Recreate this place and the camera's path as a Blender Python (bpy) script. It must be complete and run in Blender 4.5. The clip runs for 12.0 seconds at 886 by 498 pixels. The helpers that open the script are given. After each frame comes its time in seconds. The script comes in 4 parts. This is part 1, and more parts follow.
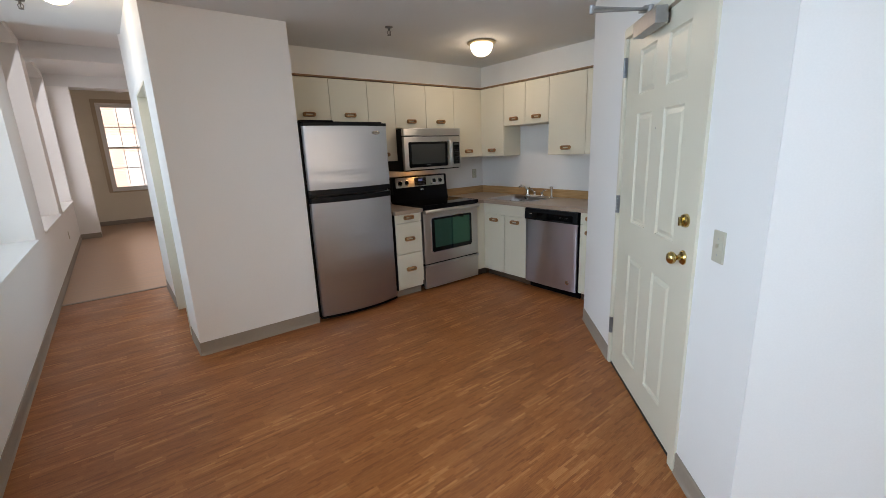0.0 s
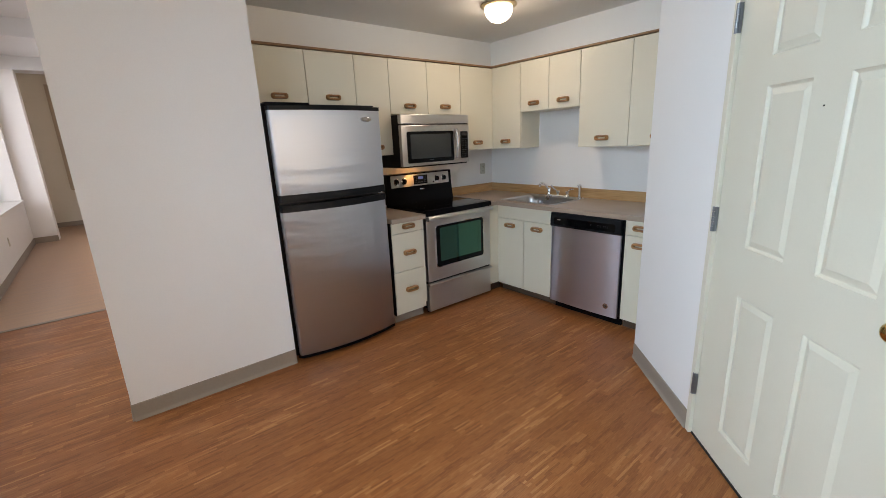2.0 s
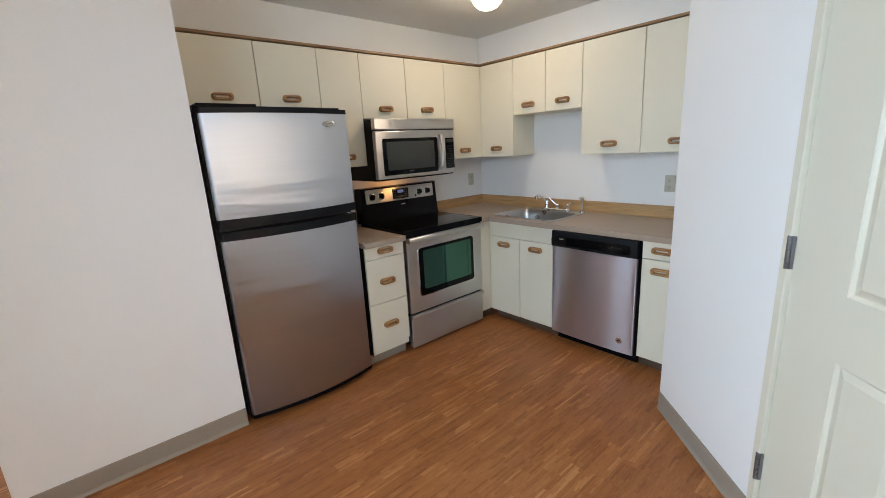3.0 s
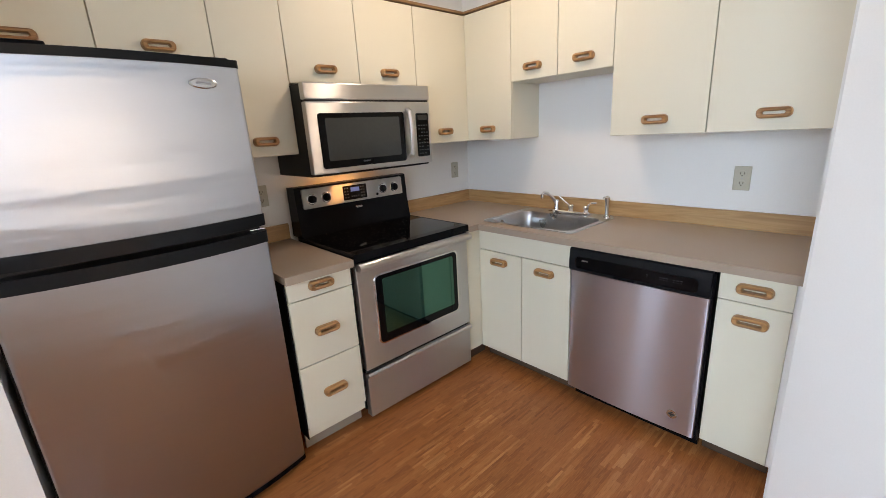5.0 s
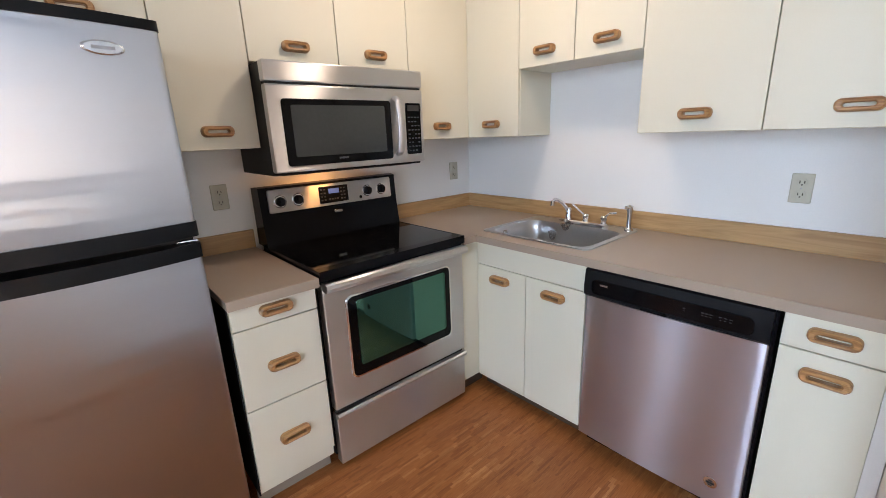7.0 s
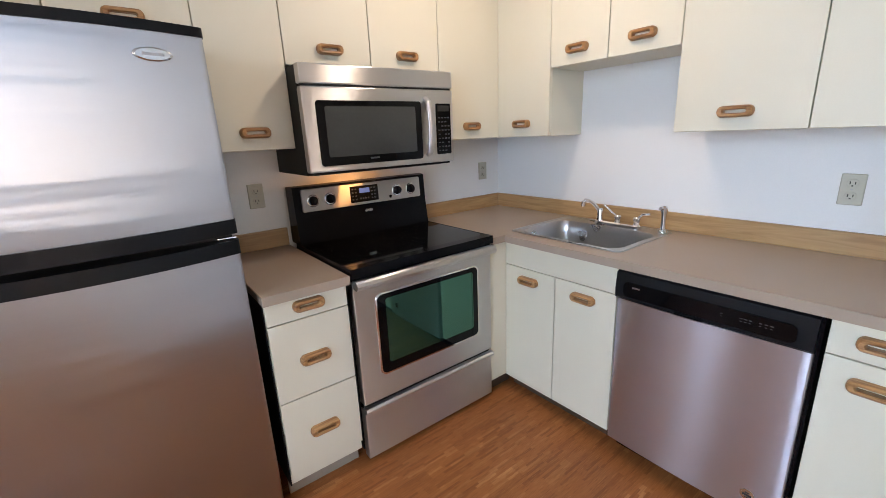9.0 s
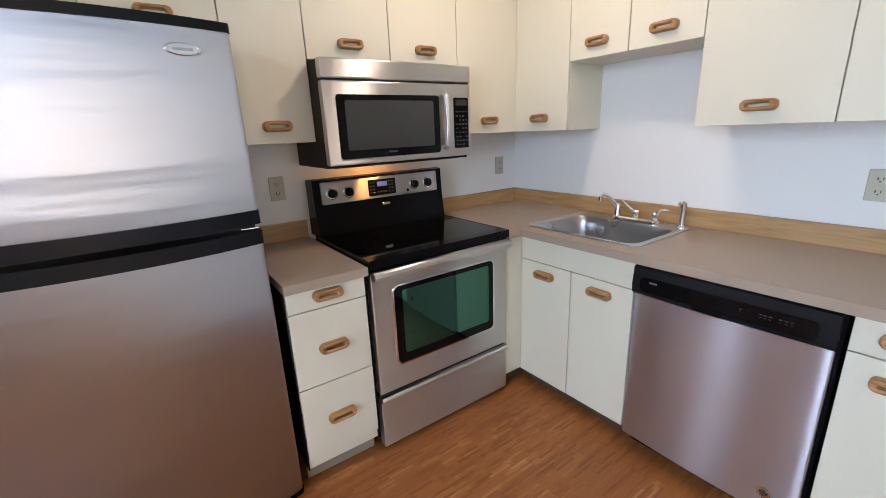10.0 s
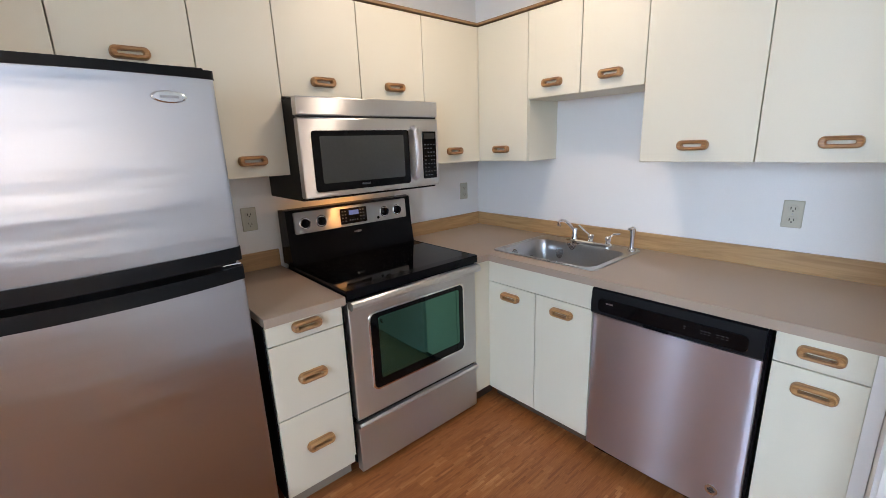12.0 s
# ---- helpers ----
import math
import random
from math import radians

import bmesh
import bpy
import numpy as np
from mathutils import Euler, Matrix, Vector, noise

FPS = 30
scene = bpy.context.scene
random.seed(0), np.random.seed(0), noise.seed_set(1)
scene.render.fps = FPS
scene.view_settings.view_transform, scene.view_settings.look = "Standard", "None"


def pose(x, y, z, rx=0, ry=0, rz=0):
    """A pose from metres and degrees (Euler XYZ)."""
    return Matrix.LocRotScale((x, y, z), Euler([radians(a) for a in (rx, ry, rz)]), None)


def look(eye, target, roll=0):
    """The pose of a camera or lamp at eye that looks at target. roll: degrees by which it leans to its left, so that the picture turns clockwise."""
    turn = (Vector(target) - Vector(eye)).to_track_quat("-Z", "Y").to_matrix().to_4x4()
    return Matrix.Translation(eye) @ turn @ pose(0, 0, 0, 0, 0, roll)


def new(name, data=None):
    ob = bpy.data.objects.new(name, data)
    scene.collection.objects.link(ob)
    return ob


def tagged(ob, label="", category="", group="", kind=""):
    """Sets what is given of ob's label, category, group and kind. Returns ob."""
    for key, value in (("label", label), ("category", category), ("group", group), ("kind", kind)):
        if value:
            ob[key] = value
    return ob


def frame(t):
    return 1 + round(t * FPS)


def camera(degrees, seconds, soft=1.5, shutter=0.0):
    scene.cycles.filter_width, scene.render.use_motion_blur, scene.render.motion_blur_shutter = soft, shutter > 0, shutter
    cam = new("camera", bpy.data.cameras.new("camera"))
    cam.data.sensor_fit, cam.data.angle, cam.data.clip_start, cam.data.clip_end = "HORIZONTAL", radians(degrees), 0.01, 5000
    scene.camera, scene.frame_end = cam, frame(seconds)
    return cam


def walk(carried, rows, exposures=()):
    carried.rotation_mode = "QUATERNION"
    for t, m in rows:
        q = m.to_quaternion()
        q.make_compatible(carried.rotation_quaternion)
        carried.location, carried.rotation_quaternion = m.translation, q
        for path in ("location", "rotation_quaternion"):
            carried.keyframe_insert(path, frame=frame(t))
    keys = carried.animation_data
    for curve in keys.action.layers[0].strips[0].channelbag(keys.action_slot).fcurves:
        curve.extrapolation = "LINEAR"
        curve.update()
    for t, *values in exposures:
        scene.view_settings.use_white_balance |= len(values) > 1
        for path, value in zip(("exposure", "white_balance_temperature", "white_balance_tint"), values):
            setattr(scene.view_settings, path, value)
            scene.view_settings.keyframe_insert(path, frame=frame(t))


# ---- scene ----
cam = camera(93.5, 12.0, soft=0.78)
PATH = [
    (0, (0.214, 0.126, 1.48), (1.411, 1.661, 1.023), -2.3),
    (0.5, (0.281, 0.304, 1.494), (1.498, 1.822, 1.03), -2.8),
    (1, (0.315, 0.5, 1.502), (1.583, 1.97, 1.02), -2.5),
    (1.5, (0.445, 0.682, 1.483), (1.692, 2.168, 0.993), -2.3),
    (2, (0.641, 0.87, 1.494), (1.859, 2.375, 0.994), -2.5),
    (2.5, (0.836, 1.047, 1.481), (2.081, 2.537, 0.998), -2.9),
    (3, (1.014, 1.265, 1.502), (2.28, 2.739, 1.029), -3.1),
    (3.2, (1.084, 1.334, 1.509), (2.352, 2.8, 1.015), -3.0),
    (4.8, (1.683, 1.868, 1.481), (2.959, 3.316, 0.958), -2.9),
    (5, (1.753, 1.947, 1.465), (3.044, 3.376, 0.925), -3.3),
    (5.5, (1.9, 2.055, 1.445), (3.184, 3.478, 0.874), -2.7),
    (6, (2.019, 2.106, 1.441), (3.277, 3.554, 0.875), -2.1),
    (6.5, (2.061, 2.148, 1.429), (3.331, 3.589, 0.871), -1.9),
    (7, (2.064, 2.171, 1.428), (3.333, 3.622, 0.893), -2.2),
    (9, (2.053, 2.17, 1.43), (3.223, 3.703, 0.899), -2.5),
    (9.5, (2.052, 2.165, 1.428), (3.184, 3.723, 0.89), -2.5),
    (10, (2.032, 2.159, 1.424), (3.143, 3.729, 0.876), -2.4),
    (10.5, (2.029, 2.145, 1.422), (3.144, 3.712, 0.872), -2.4),
    (11, (2.02, 2.126, 1.434), (3.173, 3.669, 0.896), -2.4),
    (11.5, (1.99, 2.122, 1.474), (3.2, 3.63, 0.961), -2.3),
    (12, (1.941, 2.127, 1.506), (3.214, 3.592, 1.021), -2.1),
]
walk(cam, [(t, look(eye, target, roll)) for t, eye, target, roll in PATH], exposures=[(0.0, -1.33, 7450, 17), (1.5, -1.06, 7400, 17), (2.5, -0.84, 7300, 16), (3.2, -0.72, 7200, 15), (5.0, -0.47, 7450, 19), (7.0, -0.36, 7000, 20), (9.0, -0.35, 6950, 20), (12.0, -0.44, 6800, 19)])

# ---- world and large lights ----
world = bpy.data.worlds.new("sky")
scene.world = world
world.use_nodes = True
wn = world.node_tree
sky = wn.nodes.new("ShaderNodeTexSky")
sky.sky_type, sky.sun_disc = "NISHITA", False
sky.sun_elevation, sky.sun_rotation = radians(40), radians(60)
wn.nodes["Background"].inputs["Strength"].default_value = 0.10
wn.links.new(sky.outputs["Color"], wn.nodes["Background"].inputs["Color"])


def area_lamp(name, m, w, h, watts, colour, spread=180):
    """An area lamp: daylight in a window's opening, a fitting's light or added fill."""
    data = bpy.data.lights.new(name, "AREA")
    data.shape, data.size, data.size_y, data.energy, data.color = "RECTANGLE", w, h, watts, colour
    data.spread = radians(spread)
    ob = new(name, data)
    ob.matrix_world = m
    return ob


def point_lamp(name, at, watts, colour, radius):
    data = bpy.data.lights.new(name, "POINT")
    data.energy, data.color, data.shadow_soft_size = watts, colour, radius
    ob = new(name, data)
    ob.location = at
    return ob


DAY, STREET = (0.52, 0.75, 1.0), (0.80, 0.87, 1.0)
WEST, SILL = -0.435, 0.80           # inner face of the window wall, height of its sills
WINDOWS = [(-4.30, -2.62, 2.68), (-1.90, 0.14, 2.68), (0.40, 2.30, 2.68), (3.62, 5.66, 2.68), (6.40, 8.36, 3.1), (8.82, 11.25, 3.1)]
for (a, b, top), watts, colour in zip(WINDOWS, (12, 16, 122, 70, 70, 120), (DAY, DAY, DAY, DAY, STREET, STREET)):
    area_lamp("window_daylight", look((WEST - 0.44, (a + b) / 2, (SILL + top) / 2), (3, (a + b) / 2, (SILL + top) / 2 - 1.5)), b - a, top - SILL, watts, colour, 128)
# Unseen lamp added behind the camera as warm fill on partition and fridge.
area_lamp("south_fill_light", look((0.65, -4.72, 1.6), (0.65, 4, 0.2)), 1.9, 1.8, 112, (1.0, 0.83, 0.63))
lamp = area_lamp("kitchen_lamp_light", look((3.31, 3.35, 2.43), (3.31, 3.351, 0.0)), 0.2, 0.2, 7.8, (1.0, 0.88, 0.74))
lamp.data.shape = "DISK"
point_lamp("hall_lamp_light", (0.14, 4.42, 2.60), 11, (1.0, 0.82, 0.58), 0.08)

# ---- materials ----
MATS = {}


def material(name, colour, rough=0.5, metal=0.0, vary=0.08, scale=3.0, grain=60.0, bump=0.0, stretch=(1, 1, 1), spec=0.5, coat=0.0, rvary=0.08):
    """A principled surface with broad and fine variation of colour and roughness, and fine relief."""
    m = bpy.data.materials.new(name)
    m.use_nodes = True
    nt = m.node_tree
    b = nt.nodes["Principled BSDF"]
    tc = nt.nodes.new("ShaderNodeTexCoord")
    mp = nt.nodes.new("ShaderNodeMapping")
    mp.inputs["Scale"].default_value = stretch
    nt.links.new(tc.outputs["Object"], mp.inputs["Vector"])
    n1, n2 = nt.nodes.new("ShaderNodeTexNoise"), nt.nodes.new("ShaderNodeTexNoise")
    n1.inputs["Scale"].default_value, n1.inputs["Detail"].default_value = scale, 3
    n2.inputs["Scale"].default_value, n2.inputs["Detail"].default_value = grain, 4
    for n in (n1, n2):
        nt.links.new(mp.outputs["Vector"], n.inputs["Vector"])
    mix = nt.nodes.new("ShaderNodeMath")
    mix.operation = "ADD"
    nt.links.new(n1.outputs["Fac"], mix.inputs[0])
    nt.links.new(n2.outputs["Fac"], mix.inputs[1])
    ramp = nt.nodes.new("ShaderNodeMapRange")
    ramp.inputs["From Min"].default_value, ramp.inputs["From Max"].default_value = 0.2, 1.8
    nt.links.new(mix.outputs[0], ramp.inputs["Value"])
    cm = nt.nodes.new("ShaderNodeMix")
    cm.data_type = "RGBA"
    nt.links.new(ramp.outputs["Result"], cm.inputs["Factor"])
    vary *= 1.8
    cm.inputs["A"].default_value = (*[c * (1 - vary) for c in colour], 1)
    cm.inputs["B"].default_value = (*[min(1, c * (1 + vary)) for c in colour], 1)
    nt.links.new(cm.outputs["Result"], b.inputs["Base Color"])
    rr = nt.nodes.new("ShaderNodeMapRange")
    rr.inputs["To Min"].default_value, rr.inputs["To Max"].default_value = max(0.02, rough - rvary), min(1, rough + rvary)
    nt.links.new(n1.outputs["Fac"], rr.inputs["Value"])
    nt.links.new(rr.outputs["Result"], b.inputs["Roughness"])
    b.inputs["Metallic"].default_value = metal
    b.inputs["Specular IOR Level"].default_value = spec
    b.inputs["Coat Weight"].default_value = coat
    if bump:
        bp = nt.nodes.new("ShaderNodeBump")
        bp.inputs["Strength"].default_value, bp.inputs["Distance"].default_value = bump, 0.002
        nt.links.new(n2.outputs["Fac"], bp.inputs["Height"])
        nt.links.new(bp.outputs["Normal"], b.inputs["Normal"])
    MATS[name] = m
    return m


def steel(name, colour, rough, aniso, turn):
    """Brushed stainless steel: grain runs level, so that reflections smear up and down."""
    m = material(name, colour, rough, 1.0, vary=0.02, scale=0.8, grain=160, stretch=(0.6, 0.6, 8), rvary=0.012)
    b = m.node_tree.nodes["Principled BSDF"]
    tan = m.node_tree.nodes.new("ShaderNodeTangent")
    tan.direction_type, tan.axis = "RADIAL", "Z"
    b.inputs["Anisotropic"].default_value = aniso
    b.inputs["Anisotropic Rotation"].default_value = turn
    m.node_tree.links.new(tan.outputs["Tangent"], b.inputs["Tangent"])
    return m


def waves(m, stretch, scale, depth):
    """Slight waves in pressed sheet metal."""
    nt = m.node_tree
    tc, mp, n, bp = [nt.nodes.new(k) for k in ("ShaderNodeTexCoord", "ShaderNodeMapping", "ShaderNodeTexNoise", "ShaderNodeBump")]
    mp.inputs["Scale"].default_value = stretch
    n.inputs["Scale"].default_value, n.inputs["Detail"].default_value, n.inputs["Roughness"].default_value = scale, 2.5, 0.45
    bp.inputs["Strength"].default_value, bp.inputs["Distance"].default_value = 1.0, depth
    nt.links.new(tc.outputs["Object"], mp.inputs["Vector"])
    nt.links.new(mp.outputs["Vector"], n.inputs["Vector"])
    nt.links.new(n.outputs["Fac"], bp.inputs["Height"])
    nt.links.new(bp.outputs["Normal"], nt.nodes["Principled BSDF"].inputs["Normal"])


def wood(name, light, dark, rough=0.4, along="X", scale=1.0):
    """Oak: long streaks of grain along one axis, with fine pores."""
    m = bpy.data.materials.new(name)
    m.use_nodes = True
    nt = m.node_tree
    b = nt.nodes["Principled BSDF"]
    tc, mp = nt.nodes.new("ShaderNodeTexCoord"), nt.nodes.new("ShaderNodeMapping")
    mp.inputs["Scale"].default_value = [3 * scale if a == along else 45 * scale for a in "XYZ"]
    nt.links.new(tc.outputs["Object"], mp.inputs["Vector"])
    n1, n2 = nt.nodes.new("ShaderNodeTexNoise"), nt.nodes.new("ShaderNodeTexNoise")
    n1.inputs["Scale"].default_value, n1.inputs["Detail"].default_value, n1.inputs["Distortion"].default_value = 1.0, 5, 1.2
    n2.inputs["Scale"].default_value, n2.inputs["Detail"].default_value = 4.0, 3
    nt.links.new(mp.outputs["Vector"], n1.inputs["Vector"])
    nt.links.new(mp.outputs["Vector"], n2.inputs["Vector"])
    cr = nt.nodes.new("ShaderNodeValToRGB")
    cr.color_ramp.elements[0].position, cr.color_ramp.elements[0].color = 0.32, (*dark, 1)
    cr.color_ramp.elements[1].position, cr.color_ramp.elements[1].color = 0.62, (*light, 1)
    nt.links.new(n1.outputs["Fac"], cr.inputs["Fac"])
    nt.links.new(cr.outputs["Color"], b.inputs["Base Color"])
    b.inputs["Roughness"].default_value = rough
    bp = nt.nodes.new("ShaderNodeBump")
    bp.inputs["Strength"].default_value, bp.inputs["Distance"].default_value = 0.25, 0.001
    nt.links.new(n2.outputs["Fac"], bp.inputs["Height"])
    nt.links.new(bp.outputs["Normal"], b.inputs["Normal"])
    MATS[name] = m
    return m


def strip_floor(name, dark, mid, light, length, width, rough, contrast, pale):
    """Sheet flooring printed with short narrow wooden strips along x, grouped into planks of differing tone."""
    m = bpy.data.materials.new(name)
    m.use_nodes = True
    nt = m.node_tree
    b = nt.nodes["Principled BSDF"]
    tc = nt.nodes.new("ShaderNodeTexCoord")
    xyz = nt.nodes.new("ShaderNodeSeparateXYZ")
    nt.links.new(tc.outputs["Object"], xyz.inputs["Vector"])

    def calc(op, a, c=0.0):
        n = nt.nodes.new("ShaderNodeMath")
        n.operation = op
        for sock, v in zip(n.inputs, (a, c)):
            if isinstance(v, float):
                sock.default_value = v
            else:
                nt.links.new(v, sock)
        return n.outputs[0]

    def chance(a, c, seed):
        v, w = nt.nodes.new("ShaderNodeCombineXYZ"), nt.nodes.new("ShaderNodeTexWhiteNoise")
        nt.links.new(a, v.inputs["X"])
        if c is not None:
            nt.links.new(c, v.inputs["Y"])
        v.inputs["Z"].default_value = seed
        nt.links.new(v.outputs["Vector"], w.inputs["Vector"])
        return w.outputs["Value"]

    def strips(l, w, seed):
        """A random tone for each strip, with staggered ends."""
        row = calc("FLOOR", calc("DIVIDE", xyz.outputs["Y"], w))
        along = calc("ADD", calc("DIVIDE", xyz.outputs["X"], l), calc("MULTIPLY", chance(row, None, seed), 9.0))
        return chance(calc("FLOOR", along), row, seed + 0.5)

    def noise(sx, sy, detail, warp):
        mp, n = nt.nodes.new("ShaderNodeMapping"), nt.nodes.new("ShaderNodeTexNoise")
        mp.inputs["Scale"].default_value = (sx, sy, 1)
        nt.links.new(tc.outputs["Object"], mp.inputs["Vector"])
        nt.links.new(mp.outputs["Vector"], n.inputs["Vector"])
        n.inputs["Scale"].default_value, n.inputs["Detail"].default_value, n.inputs["Distortion"].default_value = 1.0, detail, warp
        return n.outputs["Fac"]

    def remap(sock, a, c, d, e):
        r = nt.nodes.new("ShaderNodeMapRange")
        r.interpolation_type = "SMOOTHSTEP"
        for k, v in zip(("From Min", "From Max", "To Min", "To Max"), (a, c, d, e)):
            r.inputs[k].default_value = v
        nt.links.new(sock, r.inputs["Value"])
        return r.outputs["Result"]

    def tint(fac, a, colour):
        x = nt.nodes.new("ShaderNodeMix")
        x.data_type = "RGBA"
        nt.links.new(fac, x.inputs["Factor"])
        if a is None:
            x.inputs["A"].default_value = (*mid, 1)
        else:
            nt.links.new(a, x.inputs["A"])
        x.inputs["B"].default_value = (*colour, 1)
        return x.outputs["Result"]

    plank = strips(length * 4.2, width * 5.0, 1.0)
    strip = strips(length, width, 2.0)
    wide = strips(length * 1.7, width * 2.0, 3.0)
    hair = noise(2.5 / length, 3.0 / width, 3.0, 0.3)
    cloud = noise(2.2, 5.0, 3.0, 0.5)
    bundle = calc("MULTIPLY", remap(plank, 0.35, 0.9, 0.12, 1.0), remap(cloud, 0.3, 0.65, 0.4, 1.0))
    base = tint(remap(plank, 0.0, 1.0, contrast * 0.55, 0.0), None, dark)
    base = tint(remap(wide, 0.55, 1.0, 0.0, contrast * 0.5), base, dark)
    base = tint(remap(strip, 0.30, 0.05, 0.0, contrast * 0.8), base, dark)
    base = tint(calc("MULTIPLY", remap(strip, 0.74, 0.98, 0.0, pale), bundle), base, light)
    base = tint(calc("MULTIPLY", remap(wide, 0.28, 0.0, 0.0, pale * 0.55), bundle), base, light)
    base = tint(remap(hair, 0.50, 0.75, 0.0, contrast * 0.9), base, dark)
    base = tint(remap(hair, 0.48, 0.22, 0.0, contrast * 0.55), base, light)
    nt.links.new(base, b.inputs["Base Color"])
    b.inputs["Specular IOR Level"].default_value = 0.35
    wear = noise(2.5, 2.5, 5.0, 0.0)
    nt.links.new(remap(wear, 0.25, 0.75, rough - 0.08, rough + 0.08), b.inputs["Roughness"])
    bp = nt.nodes.new("ShaderNodeBump")
    bp.inputs["Strength"].default_value, bp.inputs["Distance"].default_value = 0.015, 0.001
    nt.links.new(hair, bp.inputs["Height"])
    nt.links.new(bp.outputs["Normal"], b.inputs["Normal"])
    MATS[name] = m
    return m


def glow(name, colour, strength):
    m = bpy.data.materials.new(name)
    m.use_nodes = True
    b = m.node_tree.nodes["Principled BSDF"]
    b.inputs["Base Color"].default_value = (*colour, 1)
    b.inputs["Emission Color"].default_value = (*colour, 1)
    b.inputs["Emission Strength"].default_value = strength
    MATS[name] = m
    return m


def clear_glass(name, tint=(1, 1, 1), rough=0.0):
    m = bpy.data.materials.new(name)
    m.use_nodes = True
    b = m.node_tree.nodes["Principled BSDF"]
    b.inputs["Base Color"].default_value = (*tint, 1)
    b.inputs["Transmission Weight"].default_value = 1.0
    b.inputs["Roughness"].default_value = rough
    b.inputs["IOR"].default_value = 1.45
    MATS[name] = m
    return m


WALL = material("painted_plaster", (0.83, 0.815, 0.785), 0.6, vary=0.025, scale=1.5, grain=180, bump=0.12)
TANWALL = material("beige_plaster", (0.72, 0.655, 0.53), 0.65, vary=0.03, scale=1.5, grain=180, bump=0.12)
CEIL = material("ceiling_paint", (0.74, 0.74, 0.73), 0.8, vary=0.03, scale=1.2, grain=120, bump=0.2)
BASE = material("taupe_vinyl_base", (0.30, 0.25, 0.20), 0.5, vary=0.06)
FLOOR = strip_floor("strip_vinyl", (0.165, 0.048, 0.013), (0.370, 0.126, 0.037), (0.58, 0.27, 0.10), 0.115, 0.0115, 0.36, 0.55, 0.68)
FLOOR2 = material("pale_planks", (0.48, 0.30, 0.19), 0.33, vary=0.16, scale=1.1, grain=5.0, stretch=(0.7, 14, 1), spec=0.4)
CREAM = material("cream_laminate", (0.715, 0.665, 0.53), 0.42, vary=0.02, scale=2, grain=220, bump=0.05)
OAK = wood("oak_pull", (0.46, 0.238, 0.092), (0.21, 0.090, 0.030), 0.35, "X", 2.0)
OAKTRIM = wood("oak_backsplash_x", (0.48, 0.29, 0.13), (0.36, 0.20, 0.085), 0.4, "X")
OAKTRIM_Y = wood("oak_backsplash_y", (0.48, 0.29, 0.13), (0.36, 0.20, 0.085), 0.4, "Y")
DARKTRIM = wood("brown_trim", (0.30, 0.175, 0.08), (0.20, 0.10, 0.042), 0.45, "X")
COUNTER = material("taupe_laminate", (0.37, 0.285, 0.215), 0.35, vary=0.05, scale=5, grain=260)
STEEL = steel("brushed_steel", (0.66, 0.645, 0.635), 0.37, 1.0, 0.25)
STEEL_DW = steel("dishwasher_steel", (0.55, 0.535, 0.585), 0.30, 1.0, 0.25)
STEEL_FR = steel("fridge_steel", (0.44, 0.45, 0.475), 0.36, 0.95, 0.0)
waves(STEEL_FR, (0.7, 0.7, 6.5), 1.5, 0.0048)
SINKMAT = material("satin_steel", (0.52, 0.52, 0.52), 0.29, 1.0, vary=0.05, grain=90)
CHROME = material("chrome", (0.80, 0.80, 0.82), 0.08, 1.0, vary=0.02, rvary=0.03)
BRASS = material("polished_brass", (0.62, 0.47, 0.20), 0.16, 1.0, vary=0.06, rvary=0.05)
DULL = material("brushed_hinge_steel", (0.45, 0.45, 0.46), 0.35, 1.0)
BRONZE = material("antique_brass", (0.50, 0.41, 0.27), 0.35, 0.9)
HINGE = material("worn_hinge_steel", (0.24, 0.245, 0.26), 0.3, 0.9)
CLOSER = material("satin_closer_metal", (0.42, 0.42, 0.43), 0.38, 0.9)
BLACK = material("black_plastic", (0.004, 0.004, 0.005), 0.16, vary=0.1, spec=0.10, rvary=0.04)
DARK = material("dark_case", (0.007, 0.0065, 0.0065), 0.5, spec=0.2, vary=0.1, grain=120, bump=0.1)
BLACKGLASS = material("black_ceramic_glass", (0.003, 0.003, 0.0035), 0.05, vary=0.1, rvary=0.02, spec=0.16)
MWGLASS = material("smoked_window", (0.035, 0.037, 0.035), 0.12, vary=0.1, rvary=0.03)
OVENGLASS = material("green_coated_glass", (0.06, 0.17, 0.125), 0.035, 0.85, vary=0.1, rvary=0.015)
DOORPAINT = material("cream_door_paint", (0.68, 0.635, 0.51), 0.30, vary=0.02, scale=2, grain=150, bump=0.0, rvary=0.0)
PLATE = material("almond_plastic", (0.50, 0.47, 0.37), 0.4, vary=0.03)
WHITE = material("white_paint", (0.78, 0.77, 0.74), 0.4, vary=0.02)
SLOT = material("dark_slot", (0.02, 0.018, 0.015), 0.6)
GREYPRINT = material("grey_print", (0.045, 0.05, 0.055), 0.5)
CHARCOAL = material("charcoal_plastic", (0.0065, 0.0072, 0.0085), 0.36, vary=0.1, spec=0.16, grain=300, bump=0.05)
DARKKICK = material("dark_brown_vinyl", (0.085, 0.05, 0.03), 0.5, vary=0.08)
SILVER = material("silver_badge", (0.62, 0.63, 0.65), 0.2, 1.0)
LCD = glow("blue_display", (0.05, 0.10, 0.32), 0.5)
DOME = glow("lit_dome_glass", (1.0, 0.88, 0.70), 22.0)
DOME_OFF = material("white_dome_glass", (0.78, 0.75, 0.68), 0.25, vary=0.02)
MWLAMP = glow("lit_lamp_lens", (1.0, 0.55, 0.2), 2.5)
GLASS = clear_glass("window_glass")
